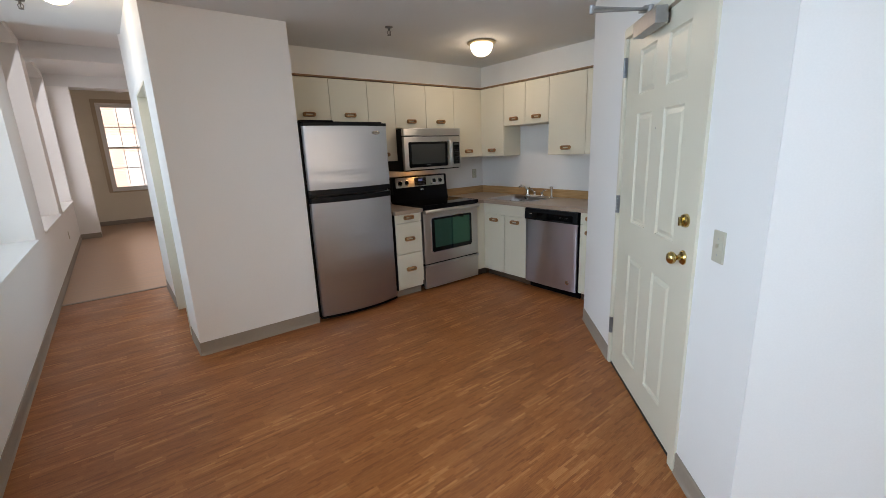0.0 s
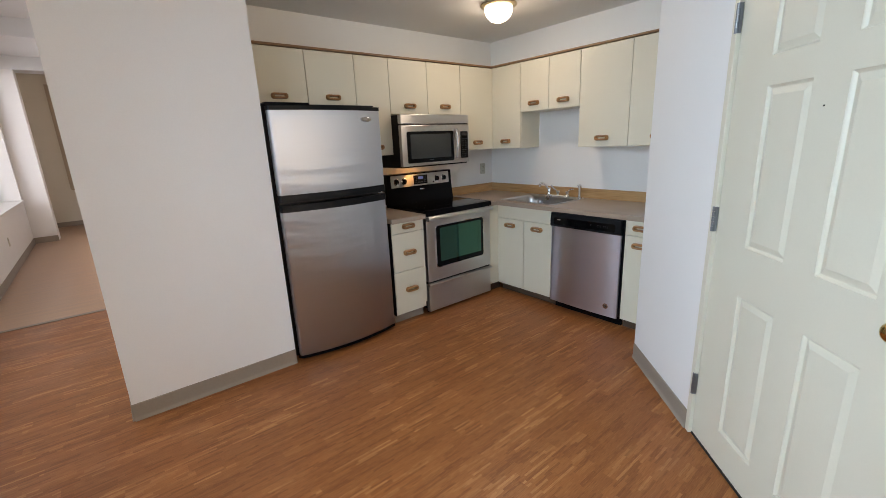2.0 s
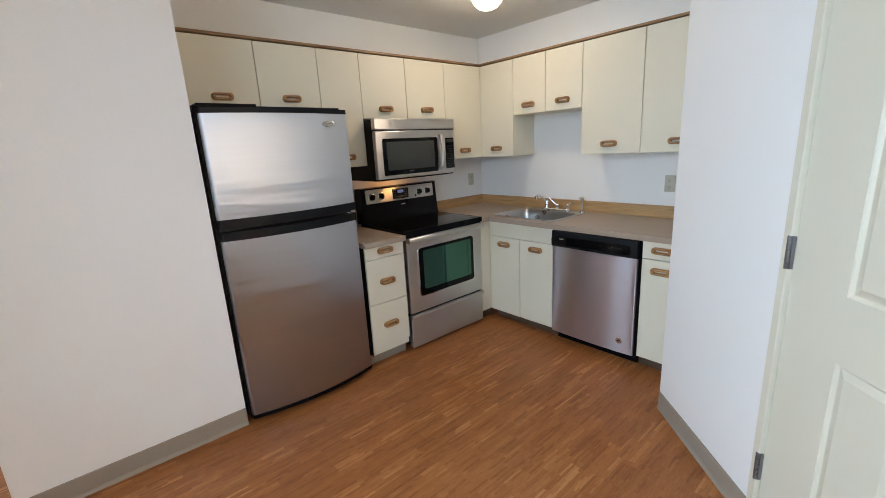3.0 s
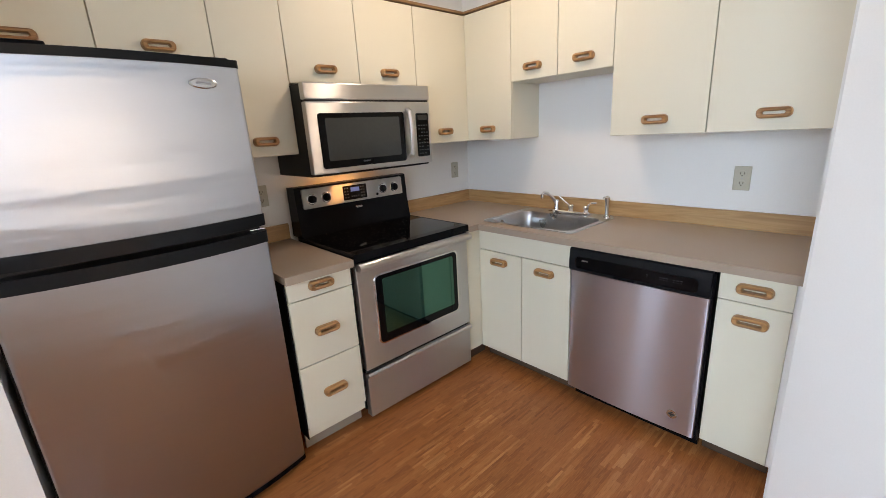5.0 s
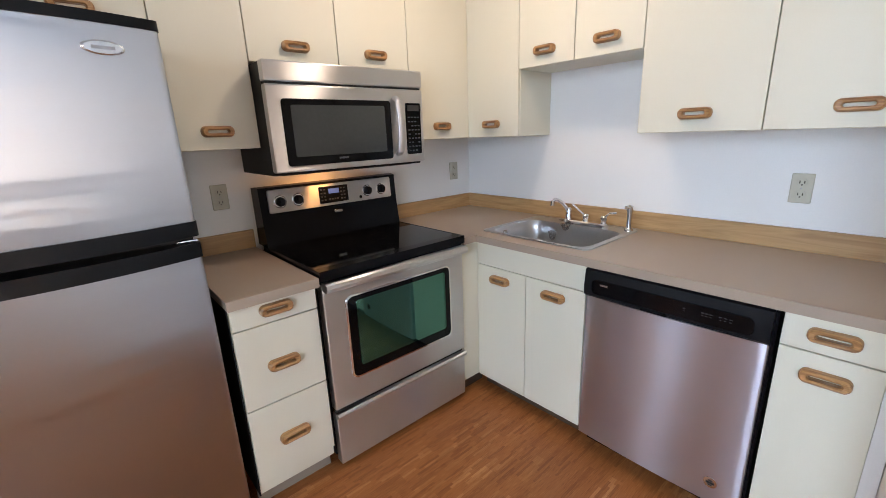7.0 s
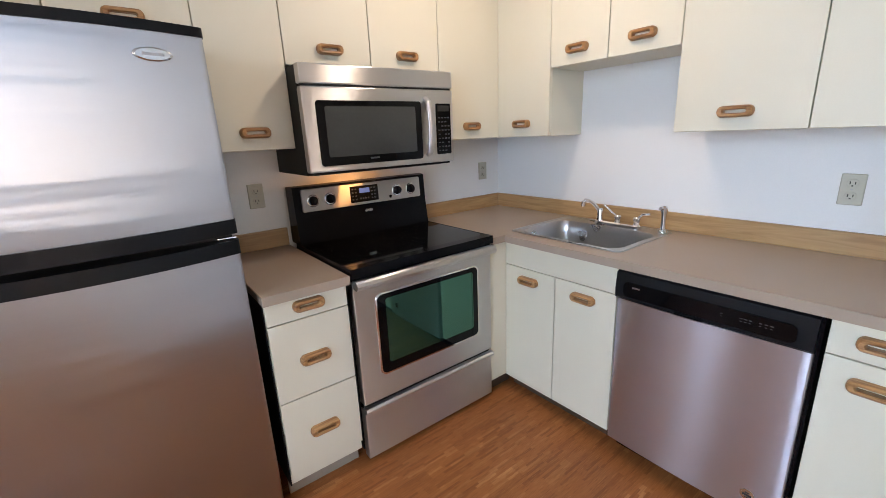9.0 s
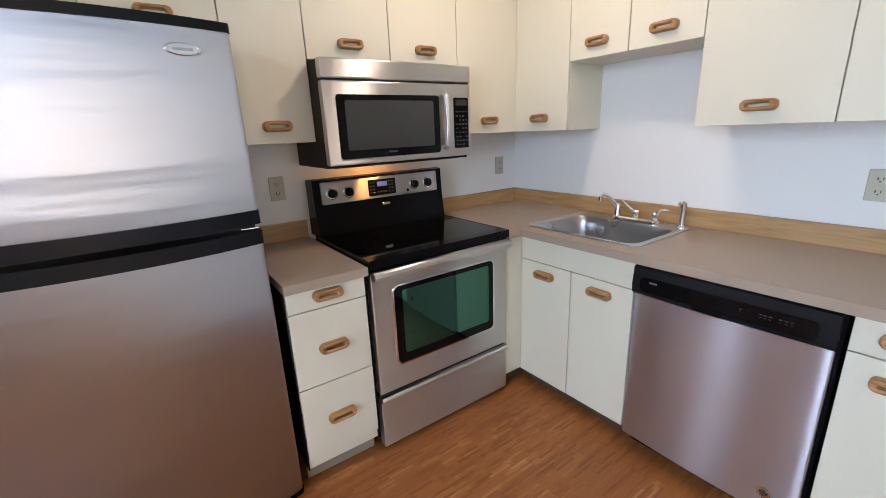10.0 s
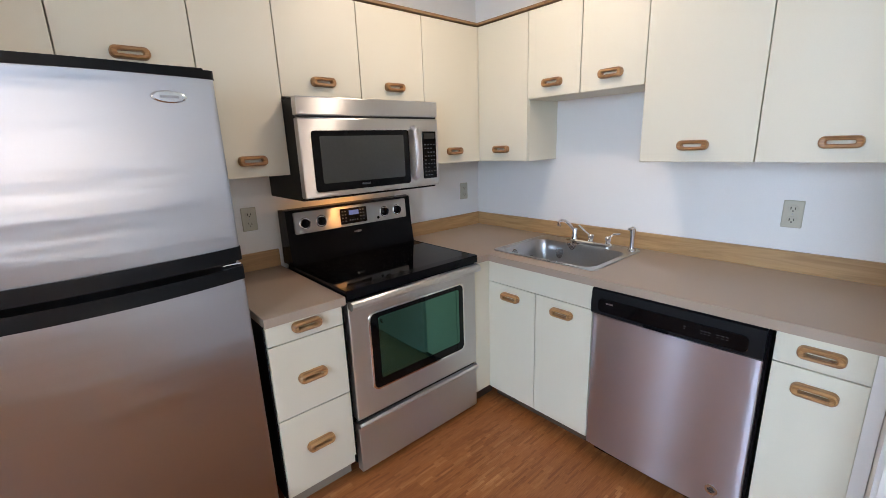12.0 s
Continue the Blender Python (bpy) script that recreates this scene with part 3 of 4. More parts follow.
def wall_plate(name, m, label, holes):
    """A switch or socket plate that faces -y."""
    t = thing(name, m, label, "switch" if name == "light_switch" else "outlet", "wall plates")
    part("cover_plate", plate(bmesh.new(), 0, 0, 0.072, 0.118, 0, -0.007, 0.004, 0.003), PLATE, t)
    if holes:
        for z in (-0.024, 0.024):
            s = part("socket", plate(bmesh.new(), 0, z, 0.034, 0.030, -0.006, -0.0095, 0.012, 0.001), PLATE, t)
            part("slots", boxes((-0.009, -0.006, -0.0100, -0.0092, z - 0.004, z + 0.007), (0.006, 0.009, -0.0100, -0.0092, z - 0.004, z + 0.006), (-0.0025, 0.0025, -0.0100, -0.0092, z - 0.012, z - 0.007)), SLOT, s)
        part("screw", lathe(bmesh.new(), [(0.003, 0), (0.002, 0.0012)], Matrix.Translation((0, -0.007, 0)) @ pose(0, 0, 0, 90), 10), DULL, t)
    else:
        part("toggle", boxes((-0.005, 0.005, -0.018, -0.006, -0.002, 0.012), bevel=0.002), PLATE, t)
        for z in (-0.03, 0.03):
            part("screw", lathe(bmesh.new(), [(0.003, 0), (0.002, 0.0012)], Matrix.Translation((0, -0.007, z)) @ pose(0, 0, 0, 90), 10), DULL, t)
    return t


wall_plate("light_switch", DG @ Matrix.Translation((0.245, 0.0, 1.10)) @ pose(0, 0, 0, 0, 0, 180), "almond plastic light switch beside the entrance door", False)
wall_plate("wall_outlet", pose(2.575, BACK, 1.176), "almond double wall outlet above the counter", True)
wall_plate("wall_outlet", pose(4.085, BACK, 1.172), "almond double wall outlet above the counter", True)
wall_plate("wall_outlet", pose(EAST, 2.468, 1.163, 0, 0, -90), "almond double wall outlet above the counter", True)
wall_plate("wall_outlet", pose(WEST, 8.9, 0.42, 0, 0, 90), "almond double wall outlet low on the window wall", True)

# hall door
t = thing("door_2", Matrix.Translation((PX + 0.09, D0 + 0.02, 0)) @ pose(0, 0, 0, 0, 0, 90), "closed white door in the hall partition", "door", kind="structure")
part("door_leaf", panel_leaf(D1 - D0 - 0.04, 2.06, [(0.12, 0.36), (0.46, 0.70)], [(0.2, 0.85), (1.0, 1.62), (1.72, 1.94)], 0.035), WHITE, t, smooth=False)
part("door_knob", lathe(bmesh.new(), [(0.03, 0), (0.026, 0.008), (0.011, 0.012), (0.011, 0.03), (0.026, 0.045), (0.02, 0.06), (0.006, 0.064)], Matrix.Translation((0.07, 0.0, 1.0)) @ TURNY), DULL, t)
structure("trim", boxes((PX - 0.006, PX + 0.112, D0, D0 + 0.02, 0, 2.07), (PX - 0.006, PX + 0.112, D1 - 0.02, D1, 0, 2.07), (PX - 0.006, PX + 0.112, D0, D1, 2.07, 2.09)), DOORPAINT, "cream-painted door casing", "door frame")


# ---- kitchen cabinets ----
def pull(parent, x, z, y, w=0.120, h=0.043, d=0.027):
    """A routed oak pull: a rounded bar with a slot through it."""
    bm = bmesh.new()
    o0, o1, o2 = rounded(w, h, 0.019), rounded(w, h, 0.019), rounded(w - 0.013, h - 0.013, 0.0135)
    oa = rounded(w - 0.004, h - 0.004, 0.0175)
    i2, i1, i0 = rounded(w - 0.036, h - 0.024, 0.009), rounded(w - 0.044, h - 0.031, 0.006), rounded(w - 0.044, h - 0.031, 0.006)
    loops = []
    for lp, dep in ((o0, 0), (o1, d - 0.011), (oa, d - 0.004), (o2, d), (i2, d - 0.001), (i1, d - 0.006), (i0, 0)):
        loops.append([(x + a, y - dep, z + c) for a, c in lp])
    loops.append(loops[0])
    loft(bm, loops)
    bmesh.ops.remove_doubles(bm, verts=bm.verts[:], dist=1e-6)
    return part("handle", bm, OAK, parent, "oak pull with a routed slot")


def front(parent, name, x0, x1, z0, z1, y, handle=None, label="", t=0.019):
    gap = 0.0023
    p = part(name, box(bmesh.new(), x0 + gap, x1 - gap, y, y + t, z0 + gap, z1 - gap, 0.0012, 1), CREAM, parent, label)
    if handle:
        pull(p, handle[0], handle[1], y)
    return p


UP0, UP1, SHORT, TALLTOP = 1.395, 1.735, 1.79, 2.186
UPGROUP = "wall cabinets"


def upper(m, w, z0, depth, label, h=None, seen_side=False):
    """One wall cabinet, front at local y = 0, facing -y."""
    c = thing("wall_cabinet", m @ Matrix.Translation((0, 0, z0)), label, "cabinet", UPGROUP)
    top = TALLTOP - z0
    part("body", box(bmesh.new(), 0.0006, w - 0.0006, 0.0195, depth, 0.001, top, 0.001, 1), CREAM, c)
    front(c, "door", 0, w, 0, top, 0, (w / 2, h if h else 0.072))
    return c


UY, UX = 4.042, 3.942
xs = [1.552, 1.977, 2.380, 2.699, 3.104, 3.507, UX - 0.001]
for k, (a, b) in enumerate(zip(xs, xs[1:])):
    z0 = SHORT if k < 2 else UP1 if k in (3, 4) else UP0
    where = "over the fridge" if k < 2 else "over the microwave" if k in (3, 4) else "with a slab door"
    upper(pose(a, UY, 0), b - a, z0, BACK - UY, "cream laminate wall cabinet " + where + ", oak pull", 0.068 if k < 2 else None)
ys = [UY - 0.001, 3.660, 3.335, 3.013, 2.567, 2.087]
for k, (a, b) in enumerate(zip(ys, ys[1:])):
    z0 = UP1 if k in (1, 2) else UP0
    where = "over the sink" if k in (1, 2) else "with a slab door"
    upper(pose(UX, a, 0, 0, 0, -90), a - b, z0, EAST - UX, "cream laminate wall cabinet " + where + ", oak pull")
structure("trim", boxes((1.507, UX - 0.012, UY - 0.010, UY + 0.03, TALLTOP + 0.004, TALLTOP + 0.020), bevel=0.003), DARKTRIM, "narrow oak trim strip along the cabinet tops", "trim")
structure("trim", boxes((UX - 0.010, UX + 0.03, 2.087, UY + 0.03, TALLTOP + 0.004, TALLTOP + 0.020), bevel=0.003), DARKTRIM, "narrow oak trim strip along the cabinet tops", "trim")
structure("cabinet_top_panel", boxes((1.507, EAST, UY + 0.032, BACK, TALLTOP + 0.002, TALLTOP + 0.012), (UX + 0.032, EAST, 2.087, UY + 0.031, TALLTOP + 0.002, TALLTOP + 0.012)), CREAM, "cream top panel over the wall cabinets", "cabinet top")
structure("filler", boxes((UX - 0.005, UX + 0.02, UY + 0.001, UY + 0.02, UP0, TALLTOP)), CREAM, "cream corner filler strip", "trim")
structure("filler", boxes((1.507, 1.551, UY, UY + 0.02, SHORT, TALLTOP)), CREAM, "cream filler strip", "trim")

BX, BY = 3.605, 3.648               # fronts of the base units
CT = 0.912


def base_unit(name, m, w, depth, fronts, label, kick=0.085):
    c = thing(name, m, label, "cabinet", "base cabinets")
    part("body", box(bmesh.new(), 0.0006, w - 0.0006, 0.0195, depth, kick, 0.68 if name == "sink_cabinet" else CT - 0.037, 0.001, 1), CREAM, c)
    if name == "sink_cabinet":
        part("front_rail", boxes((0.0006, w - 0.0006, 0.0195, 0.035, 0.68, CT - 0.037)), CREAM, c)
    # Near-black sheet: shade of the narrow gap beside the fridge, put into colour.
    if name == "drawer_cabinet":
        part("gap_shade_panel", boxes((-0.004, 0.0004, 0.012, depth, kick, CT - 0.037)), DARK, c, "near-black side panel with the shade of the gap in its colour")
    drawers = name == "drawer_cabinet"
    part("toe_kick", boxes((0.001, w - 0.001, 0.07, 0.085, 0.0, kick)), BASE if drawers else DARKKICK, c, "taupe toe kick" if drawers else "dark brown toe kick")
    for kind, x0, x1, z0, z1, hz in fronts:
        front(c, kind, x0, x1, z0, z1, 0, ((x0 + x1) / 2, hz) if hz else None)
    return c


base_unit("drawer_cabinet", pose(2.372, BY, 0), 0.318, BACK - BY - 0.004, [("drawer", 0, 0.318, 0.785, 0.873, 0.838), ("drawer", 0, 0.318, 0.463, 0.785, 0.617), ("drawer", 0, 0.318, 0.135, 0.463, 0.297)], "cream laminate three-drawer base cabinet between fridge and stove")
base_unit("sink_cabinet", pose(BX, 3.658, 0, 0, 0, -90), 0.637, EAST - BX - 0.004, [("false_front", 0, 0.637, 0.752, 0.873, None), ("door", 0, 0.322, 0.082, 0.752, 0.690), ("door", 0.322, 0.637, 0.082, 0.752, 0.690)], "cream laminate two-door sink base cabinet")
base_unit("base_cabinet", pose(BX, 2.366, 0, 0, 0, -90), 0.243, EAST - BX - 0.004, [("drawer", 0, 0.243, 0.760, 0.873, 0.820), ("door", 0, 0.243, 0.082, 0.760, 0.688)], "narrow cream laminate base cabinet with drawer and door")
structure("filler", boxes((BX + 0.001, BX + 0.02, 2.087, 2.1240, 0.085, 0.873)), WALL, "white painted filler strip beside the wall", "trim")
structure("filler", boxes((3.492, BX + 0.02, 3.660, 3.676, 0.085, 0.873), (BX + 0.02, EAST, 3.660, 3.676, 0.085, 0.873)), CREAM, "cream corner filler beside the stove", "trim")
structure("toe_kick_corner", boxes((3.50, BX + 0.068, 3.70, 3.71, 0, 0.085)), DARKKICK, "dark brown toe kick in the corner", "trim")


# ---- worktop, backsplash, sink ----
SX0, SX1, SY0, SY1 = 3.668, 4.176, 3.058, 3.690
t = thing("worktop", Matrix(), "taupe laminate worktop with square edges", "countertop")
CF = BX - 0.024


part("slab", sheet([3.494, CF + 0.002, SX0 + 0.02, SX1 - 0.02, EAST], [2.087, SY0 + 0.02, BY - 0.006, SY1 - 0.02, BACK], lambda i, k: (k >= 2 if i == 0 else not (i == 2 and k in (1, 2))), CT - 0.036, CT), COUNTER, t)
part("front_edge", boxes((CF, CF + 0.0016, 2.087, BY - 0.006, CT - 0.0365, CT - 0.0004)), COUNTER, t)
t2 = thing("worktop", Matrix(), "short taupe laminate worktop between fridge and stove", "countertop")
part("slab", box(bmesh.new(), 2.366, 2.697, BY - 0.024, BACK, CT - 0.036, CT, 0.0015, 1), COUNTER, t2)
part("front_edge", boxes((2.366, 2.697, BY - 0.0256, BY - 0.0242, CT - 0.0365, CT - 0.0004)), COUNTER, t2)
structure("backsplash", boxes((2.366, 2.697, BACK - 0.019, BACK, CT, CT + 0.09), bevel=0.002), OAKTRIM, "oak backsplash strip along the worktop", "backsplash")
structure("backsplash", boxes((3.494, EAST - 0.019, BACK - 0.019, BACK, CT, CT + 0.09), bevel=0.002), OAKTRIM, "oak backsplash strip along the worktop", "backsplash")
structure("backsplash", boxes((EAST - 0.019, EAST, 2.087, BACK, CT, CT + 0.09), bevel=0.002), OAKTRIM_Y, "oak backsplash strip along the worktop", "backsplash")


def sink():
    w, d = SY1 - SY0, SX1 - SX0
    t = thing("kitchen_sink", pose((SX0 + SX1) / 2, (SY0 + SY1) / 2, CT), "stainless steel single-bowl drop-in kitchen sink", "sink")

    def loop(sx, sy, r, z, ox=0.0):
        return [(ox + a, c, z) for a, c in rounded(sx, sy, r, 6)]
    bm = bmesh.new()
    loft(bm, [loop(d, w, 0.035, 0.0005), loop(d - 0.004, w - 0.004, 0.034, 0.006), loop(d - 0.024, w - 0.024, 0.03, 0.006), loop(d - 0.03, w - 0.03, 0.03, 0.003),
              loop(0.385, 0.565, 0.07, 0.003, -0.032), loop(0.377, 0.557, 0.068, -0.004, -0.032), loop(0.36, 0.54, 0.07, -0.05, -0.032), loop(0.35, 0.53, 0.075, -0.155, -0.032), loop(0.31, 0.49, 0.08, -0.178, -0.032), loop(0.08, 0.08, 0.04, -0.182, -0.032)], False, True)
    part("bowl", bm, SINKMAT, t)
    part("drain", lathe(bmesh.new(), [(0.042, 0), (0.040, 0.003), (0.030, 0.001), (0.008, 0.001)], Matrix.Translation((-0.032, 0, -0.181))), CHROME, t)
    return t


sink()


def faucet():
    """Deck faucet: x towards the wall, y along it."""
    t = thing("kitchen_faucet", pose(4.125, 3.334, CT + 0.003), "chrome two-handle kitchen faucet with a low spout", "faucet")
    bm = bmesh.new()
    loft(bm, [[(a, c, z) for a, c in rounded(0.056 - s, 0.26 - s, 0.028, 6)] for z, s in ((0, 0), (0.015, 0), (0.022, 0.010))], True, True)
    part("base_plate", bm, CHROME, t)
    bm = lathe(bmesh.new(), [(0.024, 0.008), (0.021, 0.02), (0.017, 0.045), (0.016, 0.075), (0.012, 0.084)], Matrix.Translation((0, 0.105, 0)))
    tube(bm, [(0, 0.105, 0.055), (-0.012, 0.114, 0.084), (-0.031, 0.128, 0.112), (-0.050, 0.146, 0.131), (-0.064, 0.159, 0.134), (-0.071, 0.166, 0.122)], 0.0095)
    rod(bm, (-0.071, 0.166, 0.126), (-0.072, 0.167, 0.100), 0.0125)
    part("spout", bm, CHROME, t)
    for y, tip in ((0.0, ((-0.004, 0.035, 0.074), (-0.008, 0.078, 0.108))), (-0.105, ((0, -0.028, 0.078), (0, -0.068, 0.084)))):
        h = part("tap_handle", lathe(bmesh.new(), [(0.021, 0.01), (0.019, 0.02), (0.013, 0.034), (0.017, 0.042), (0.018, 0.054), (0.012, 0.062)], Matrix.Translation((0, y, 0))), CHROME, t)
        bm = tube(bmesh.new(), [(0, y, 0.05), *[(a, y + c, d) for a, c, d in tip]], 0.0055, 8)
        part("lever", bm, CHROME, h)
    return t


faucet()
t = thing("sink_sprayer", pose(4.135, 3.100, CT + 0.003), "chrome pull-out sink sprayer on the sink deck", "sprayer")
part("collar", lathe(bmesh.new(), [(0.022, 0), (0.021, 0.006), (0.015, 0.014)]), CHROME, t)
bm = lathe(bmesh.new(), [(0.012, 0.012), (0.011, 0.06), (0.013, 0.095), (0.016, 0.105), (0.015, 0.126), (0.008, 0.132)])
rod(bm, (0, 0, 0.116), (-0.026, 0.008, 0.122), 0.0085)
part("spray_head", bm, CHROME, t)


# ---- fridge ----
def bowed(x0, x1, z0, z1, yb, ye, bow, r=0.018, n=26):
    """A door whose front bows out towards -y."""
    bm = bmesh.new()
    prof = [(x0, yb)]
    for i in range(5):
        a = radians(90 * i / 4)
        prof.append((x0 + r - r * math.cos(a), ye + r - r * math.sin(a)))
    for i in range(1, n):
        u = -1 + 2 * i / n
        prof.append(((x0 + x1) / 2 + u * (x1 - x0 - 2 * r) / 2, ye - bow * (1 - u * u)))
    for i in range(5):
        a = radians(90 - 90 * i / 4)
        prof.append((x1 - r + r * math.cos(a), ye + r - r * math.sin(a)))
    prof.append((x1, yb))
    loft(bm, [[(x, y, z) for x, y in prof] for z in (z0, z1)], True, True)
    return bm


def fridge():
    F0, F1 = 1.522, 2.330
    t = thing("fridge", Matrix(), "stainless steel top-freezer fridge with black case and trim", "fridge")
    part("case", box(bmesh.new(), F0, F1 - 0.01, 3.690, 4.31, 0.03, 1.770, 0.006), DARK, t, "black textured case")
    part("grille", boxes((F0 + 0.01, F1 - 0.02, 3.675, 3.69, 0.012, 0.075), bevel=0.004), BLACK, t)
    fz = part("freezer_door", bowed(F0 + 0.012, F1, 1.196, 1.726, 3.672, 3.625, 0.052), STEEL_FR, t)
    ld = part("fridge_door", bowed(F0 + 0.012, F1, 0.050, 1.082, 3.672, 3.625, 0.052), STEEL_FR, t)
    part("door_cap", bowed(F0 + 0.010, F1 + 0.002, 1.726, 1.752, 3.672, 3.622, 0.054), CHARCOAL, fz)
    part("handle_strip", bowed(F0 + 0.010, F1 + 0.002, 1.150, 1.196, 3.672, 3.620, 0.056), CHARCOAL, fz)
    part("handle_strip", bowed(F0 + 0.010, F1 + 0.002, 1.082, 1.128, 3.672, 3.620, 0.056), CHARCOAL, ld)
    part("door_gasket", boxes((F0 + 0.02, F1 - 0.01, 3.672, 3.690, 0.09, 1.74)), SLOT, t)
    part("kick_strip", bowed(F0 + 0.010, F1 + 0.002, 0.030, 0.050, 3.672, 3.622, 0.054), BLACK, ld)
    bm = boxes((F1 - 0.062, F1 - 0.004, 3.634, 3.70, 1.131, 1.138), bevel=0.002)
    part("hinge", bm, CHROME, t, "bright metal centre hinge")
    part("hinge_cover", boxes((F0 + 0.01, F0 + 0.30, 3.66, 3.80, 1.752, 1.778), bevel=0.006), BLACK, t)
    o = [(0.047 * math.cos(radians(a)), 0.0175 * math.sin(radians(a))) for a in range(0, 360, 10)]
    lay = Matrix.Translation((2.195, 3.5975, 1.668)) @ pose(0, 0, 0, 0, 0, 10.6)
    bm = loft(bmesh.new(), [[(a, 0.004, c) for a, c in o], [(a, -0.003, c) for a, c in o], [(a * 0.86, -0.005, c * 0.8) for a, c in o]], True, True)
    bm.transform(lay)
    bd = part("badge", bm, SILVER, fz, "oval silver badge")
    bm = boxes((-0.025, 0.025, -0.0058, -0.0045, -0.004, 0.004))
    bm.transform(lay)
    part("badge_print", bm, DULL, bd)
    for x in (F0 + 0.05, F1 - 0.06):
        part("foot", rod(bmesh.new(), (x, 3.72, 0.0), (x, 3.72, 0.055), 0.02), BLACK, t)
    return t


fridge()


# ---- stove ----
def stove():
    S0, S1, FY = 2.705, 3.484, 3.640
    t = thing("electric_stove", Matrix(), "stainless steel electric stove with black glass cooktop", "stove")
    part("body", box(bmesh.new(), S0 + 0.004, S1 - 0.004, FY + 0.05, 4.30, 0.05, 0.895, 0.003), DARK, t)
    od = part("oven_door", box(bmesh.new(), S0 + 0.006, S1 - 0.006, FY, FY + 0.045, 0.302, 0.872, 0.006), STEEL, t)
    wx, wz, ww, wh = 3.097, 0.606, 0.572, 0.372
    part("window_trim", plate(bmesh.new(), wx, wz, ww + 0.014, wh + 0.014, FY + 0.002, FY - 0.002, 0.033, 0.002), CHROME, od, "thin bright trim round the oven window")
    part("window_frame", plate(bmesh.new(), wx, wz, ww, wh, FY + 0.002, FY - 0.0035, 0.028, 0.003), BLACKGLASS, od)
    part("oven_window", plate(bmesh.new(), wx + 0.004, wz + 0.012, ww - 0.075, wh - 0.07, FY, FY - 0.0045, 0.012, 0.0008), OVENGLASS, od, "green-tinted oven window")
    bm = bmesh.new()
    prof = [(0.0, 0.850), (-0.028, 0.844), (-0.042, 0.851), (-0.047, 0.864), (-0.042, 0.877), (-0.030, 0.884), (0.0, 0.882)]
    loft(bm, [[(x, FY + y, z) for y, z in prof] for x in (S0 + 0.008, S1 - 0.008)], True, True)
    part("oven_handle", bm, STEEL, od, "full-width brushed steel handle")
    part("vent_gap", boxes((S0 + 0.006, S1 - 0.006, FY + 0.006, FY + 0.05, 0.872, 0.899)), BLACK, t)
    dr = part("storage_drawer", box(bmesh.new(), S0 + 0.006, S1 - 0.006, FY + 0.002, FY + 0.045, 0.026, 0.280, 0.005), STEEL, t)
    bm = bmesh.new()
    prof = [(0.002, 0.262), (-0.014, 0.266), (-0.018, 0.278), (-0.010, 0.288), (0.01, 0.288)]
    loft(bm, [[(x, FY + y, z) for y, z in prof] for x in (S0 + 0.006, S1 - 0.006)], True, True)
    part("drawer_lip", bm, STEEL, dr)
    part("drawer_gap", boxes((S0 + 0.01, S1 - 0.01, FY + 0.02, FY + 0.05, 0.28, 0.302)), SLOT, t)
    part("cooktop", box(bmesh.new(), S0 + 0.006, S1 - 0.006, FY + 0.04, 4.2, 0.899, 0.930, 0.002, 2), BLACKGLASS, t, "black ceramic glass cooktop")
    part("cooktop_rim", sheet([S0, S0 + 0.007, S1 - 0.007, S1], [FY - 0.012, FY + 0.041, 4.19, 4.235], lambda i, k: not (i == 1 and k == 1), 0.893, 0.931), BLACK, t, "black rim round the cooktop")
    bm = bmesh.new()
    prof = [(4.175, 0.929), (4.19, 1.02), (4.195, 1.058), (4.205, 1.208), (4.235, 1.215), (4.30, 1.208), (4.30, 0.929)]
    loft(bm, [[(x, y, z) for y, z in prof] for x in (S0 + 0.002, S1 - 0.002)], True, True)
    bg = part("backguard", bm, BLACK, t, "black backguard")
    lean = Matrix.Translation((0, 4.1985, 1.142)) @ pose(0, 0, 0, -3.6)
    bm = plate(bmesh.new(), (S0 + S1) / 2, 0, 0.70, 0.112, 0.004, -0.006, 0.008)
    bm.transform(lean)
    cp = part("control_panel", bm, STEEL, bg, "brushed steel control panel")
    bm = plate(bmesh.new(), 3.085, 0.0, 0.165, 0.085, 0, -0.0085, 0.004, 0.001)
    bm.transform(lean)
    part("display_frame", bm, BLACKGLASS, cp)
    bm = boxes((3.055, 3.115, -0.0095, -0.008, 0.005, 0.030))
    bm.transform(lean)
    part("display", bm, LCD, cp, "small blue display")
    bm = bmesh.new()
    for i in range(4):
        for x in (3.015, 3.033, 3.128, 3.146):
            box(bm, x - 0.005, x + 0.005, -0.0095, -0.008, -0.03 + i * 0.018, -0.023 + i * 0.018)
    for x in (3.06, 3.075, 3.09, 3.105):
        box(bm, x - 0.005, x + 0.004, -0.0095, -0.008, -0.028, -0.02)
    bm.transform(lean)
    tagged(part("keys", bm, GREYPRINT, cp), kind="stuff")
    for x in (2.800, 2.890, 3.287, 3.378):
        kn = part("knob_bezel", lathe(bmesh.new(), [(0.031, 0), (0.031, 0.003), (0.027, 0.005)], lean @ Matrix.Translation((x, -0.006, -0.004)) @ pose(0, 0, 0, 90)), CHROME, cp)
        bm = lathe(bmesh.new(), [(0.024, 0.002), (0.0225, 0.014), (0.018, 0.018)], lean @ Matrix.Translation((x, -0.006, -0.004)) @ pose(0, 0, 0, 90))
        bk = boxes((x - 0.006, x + 0.006, -0.033, -0.016, -0.024, 0.016), bevel=0.003)
        bk.transform(lean)
        me = bpy.data.meshes.new("tmp")
        bk.to_mesh(me)
        bk.free()
        bm.from_mesh(me)
        bpy.data.meshes.remove(me)
        part("knob", bm, BLACK, kn, "black control knob")
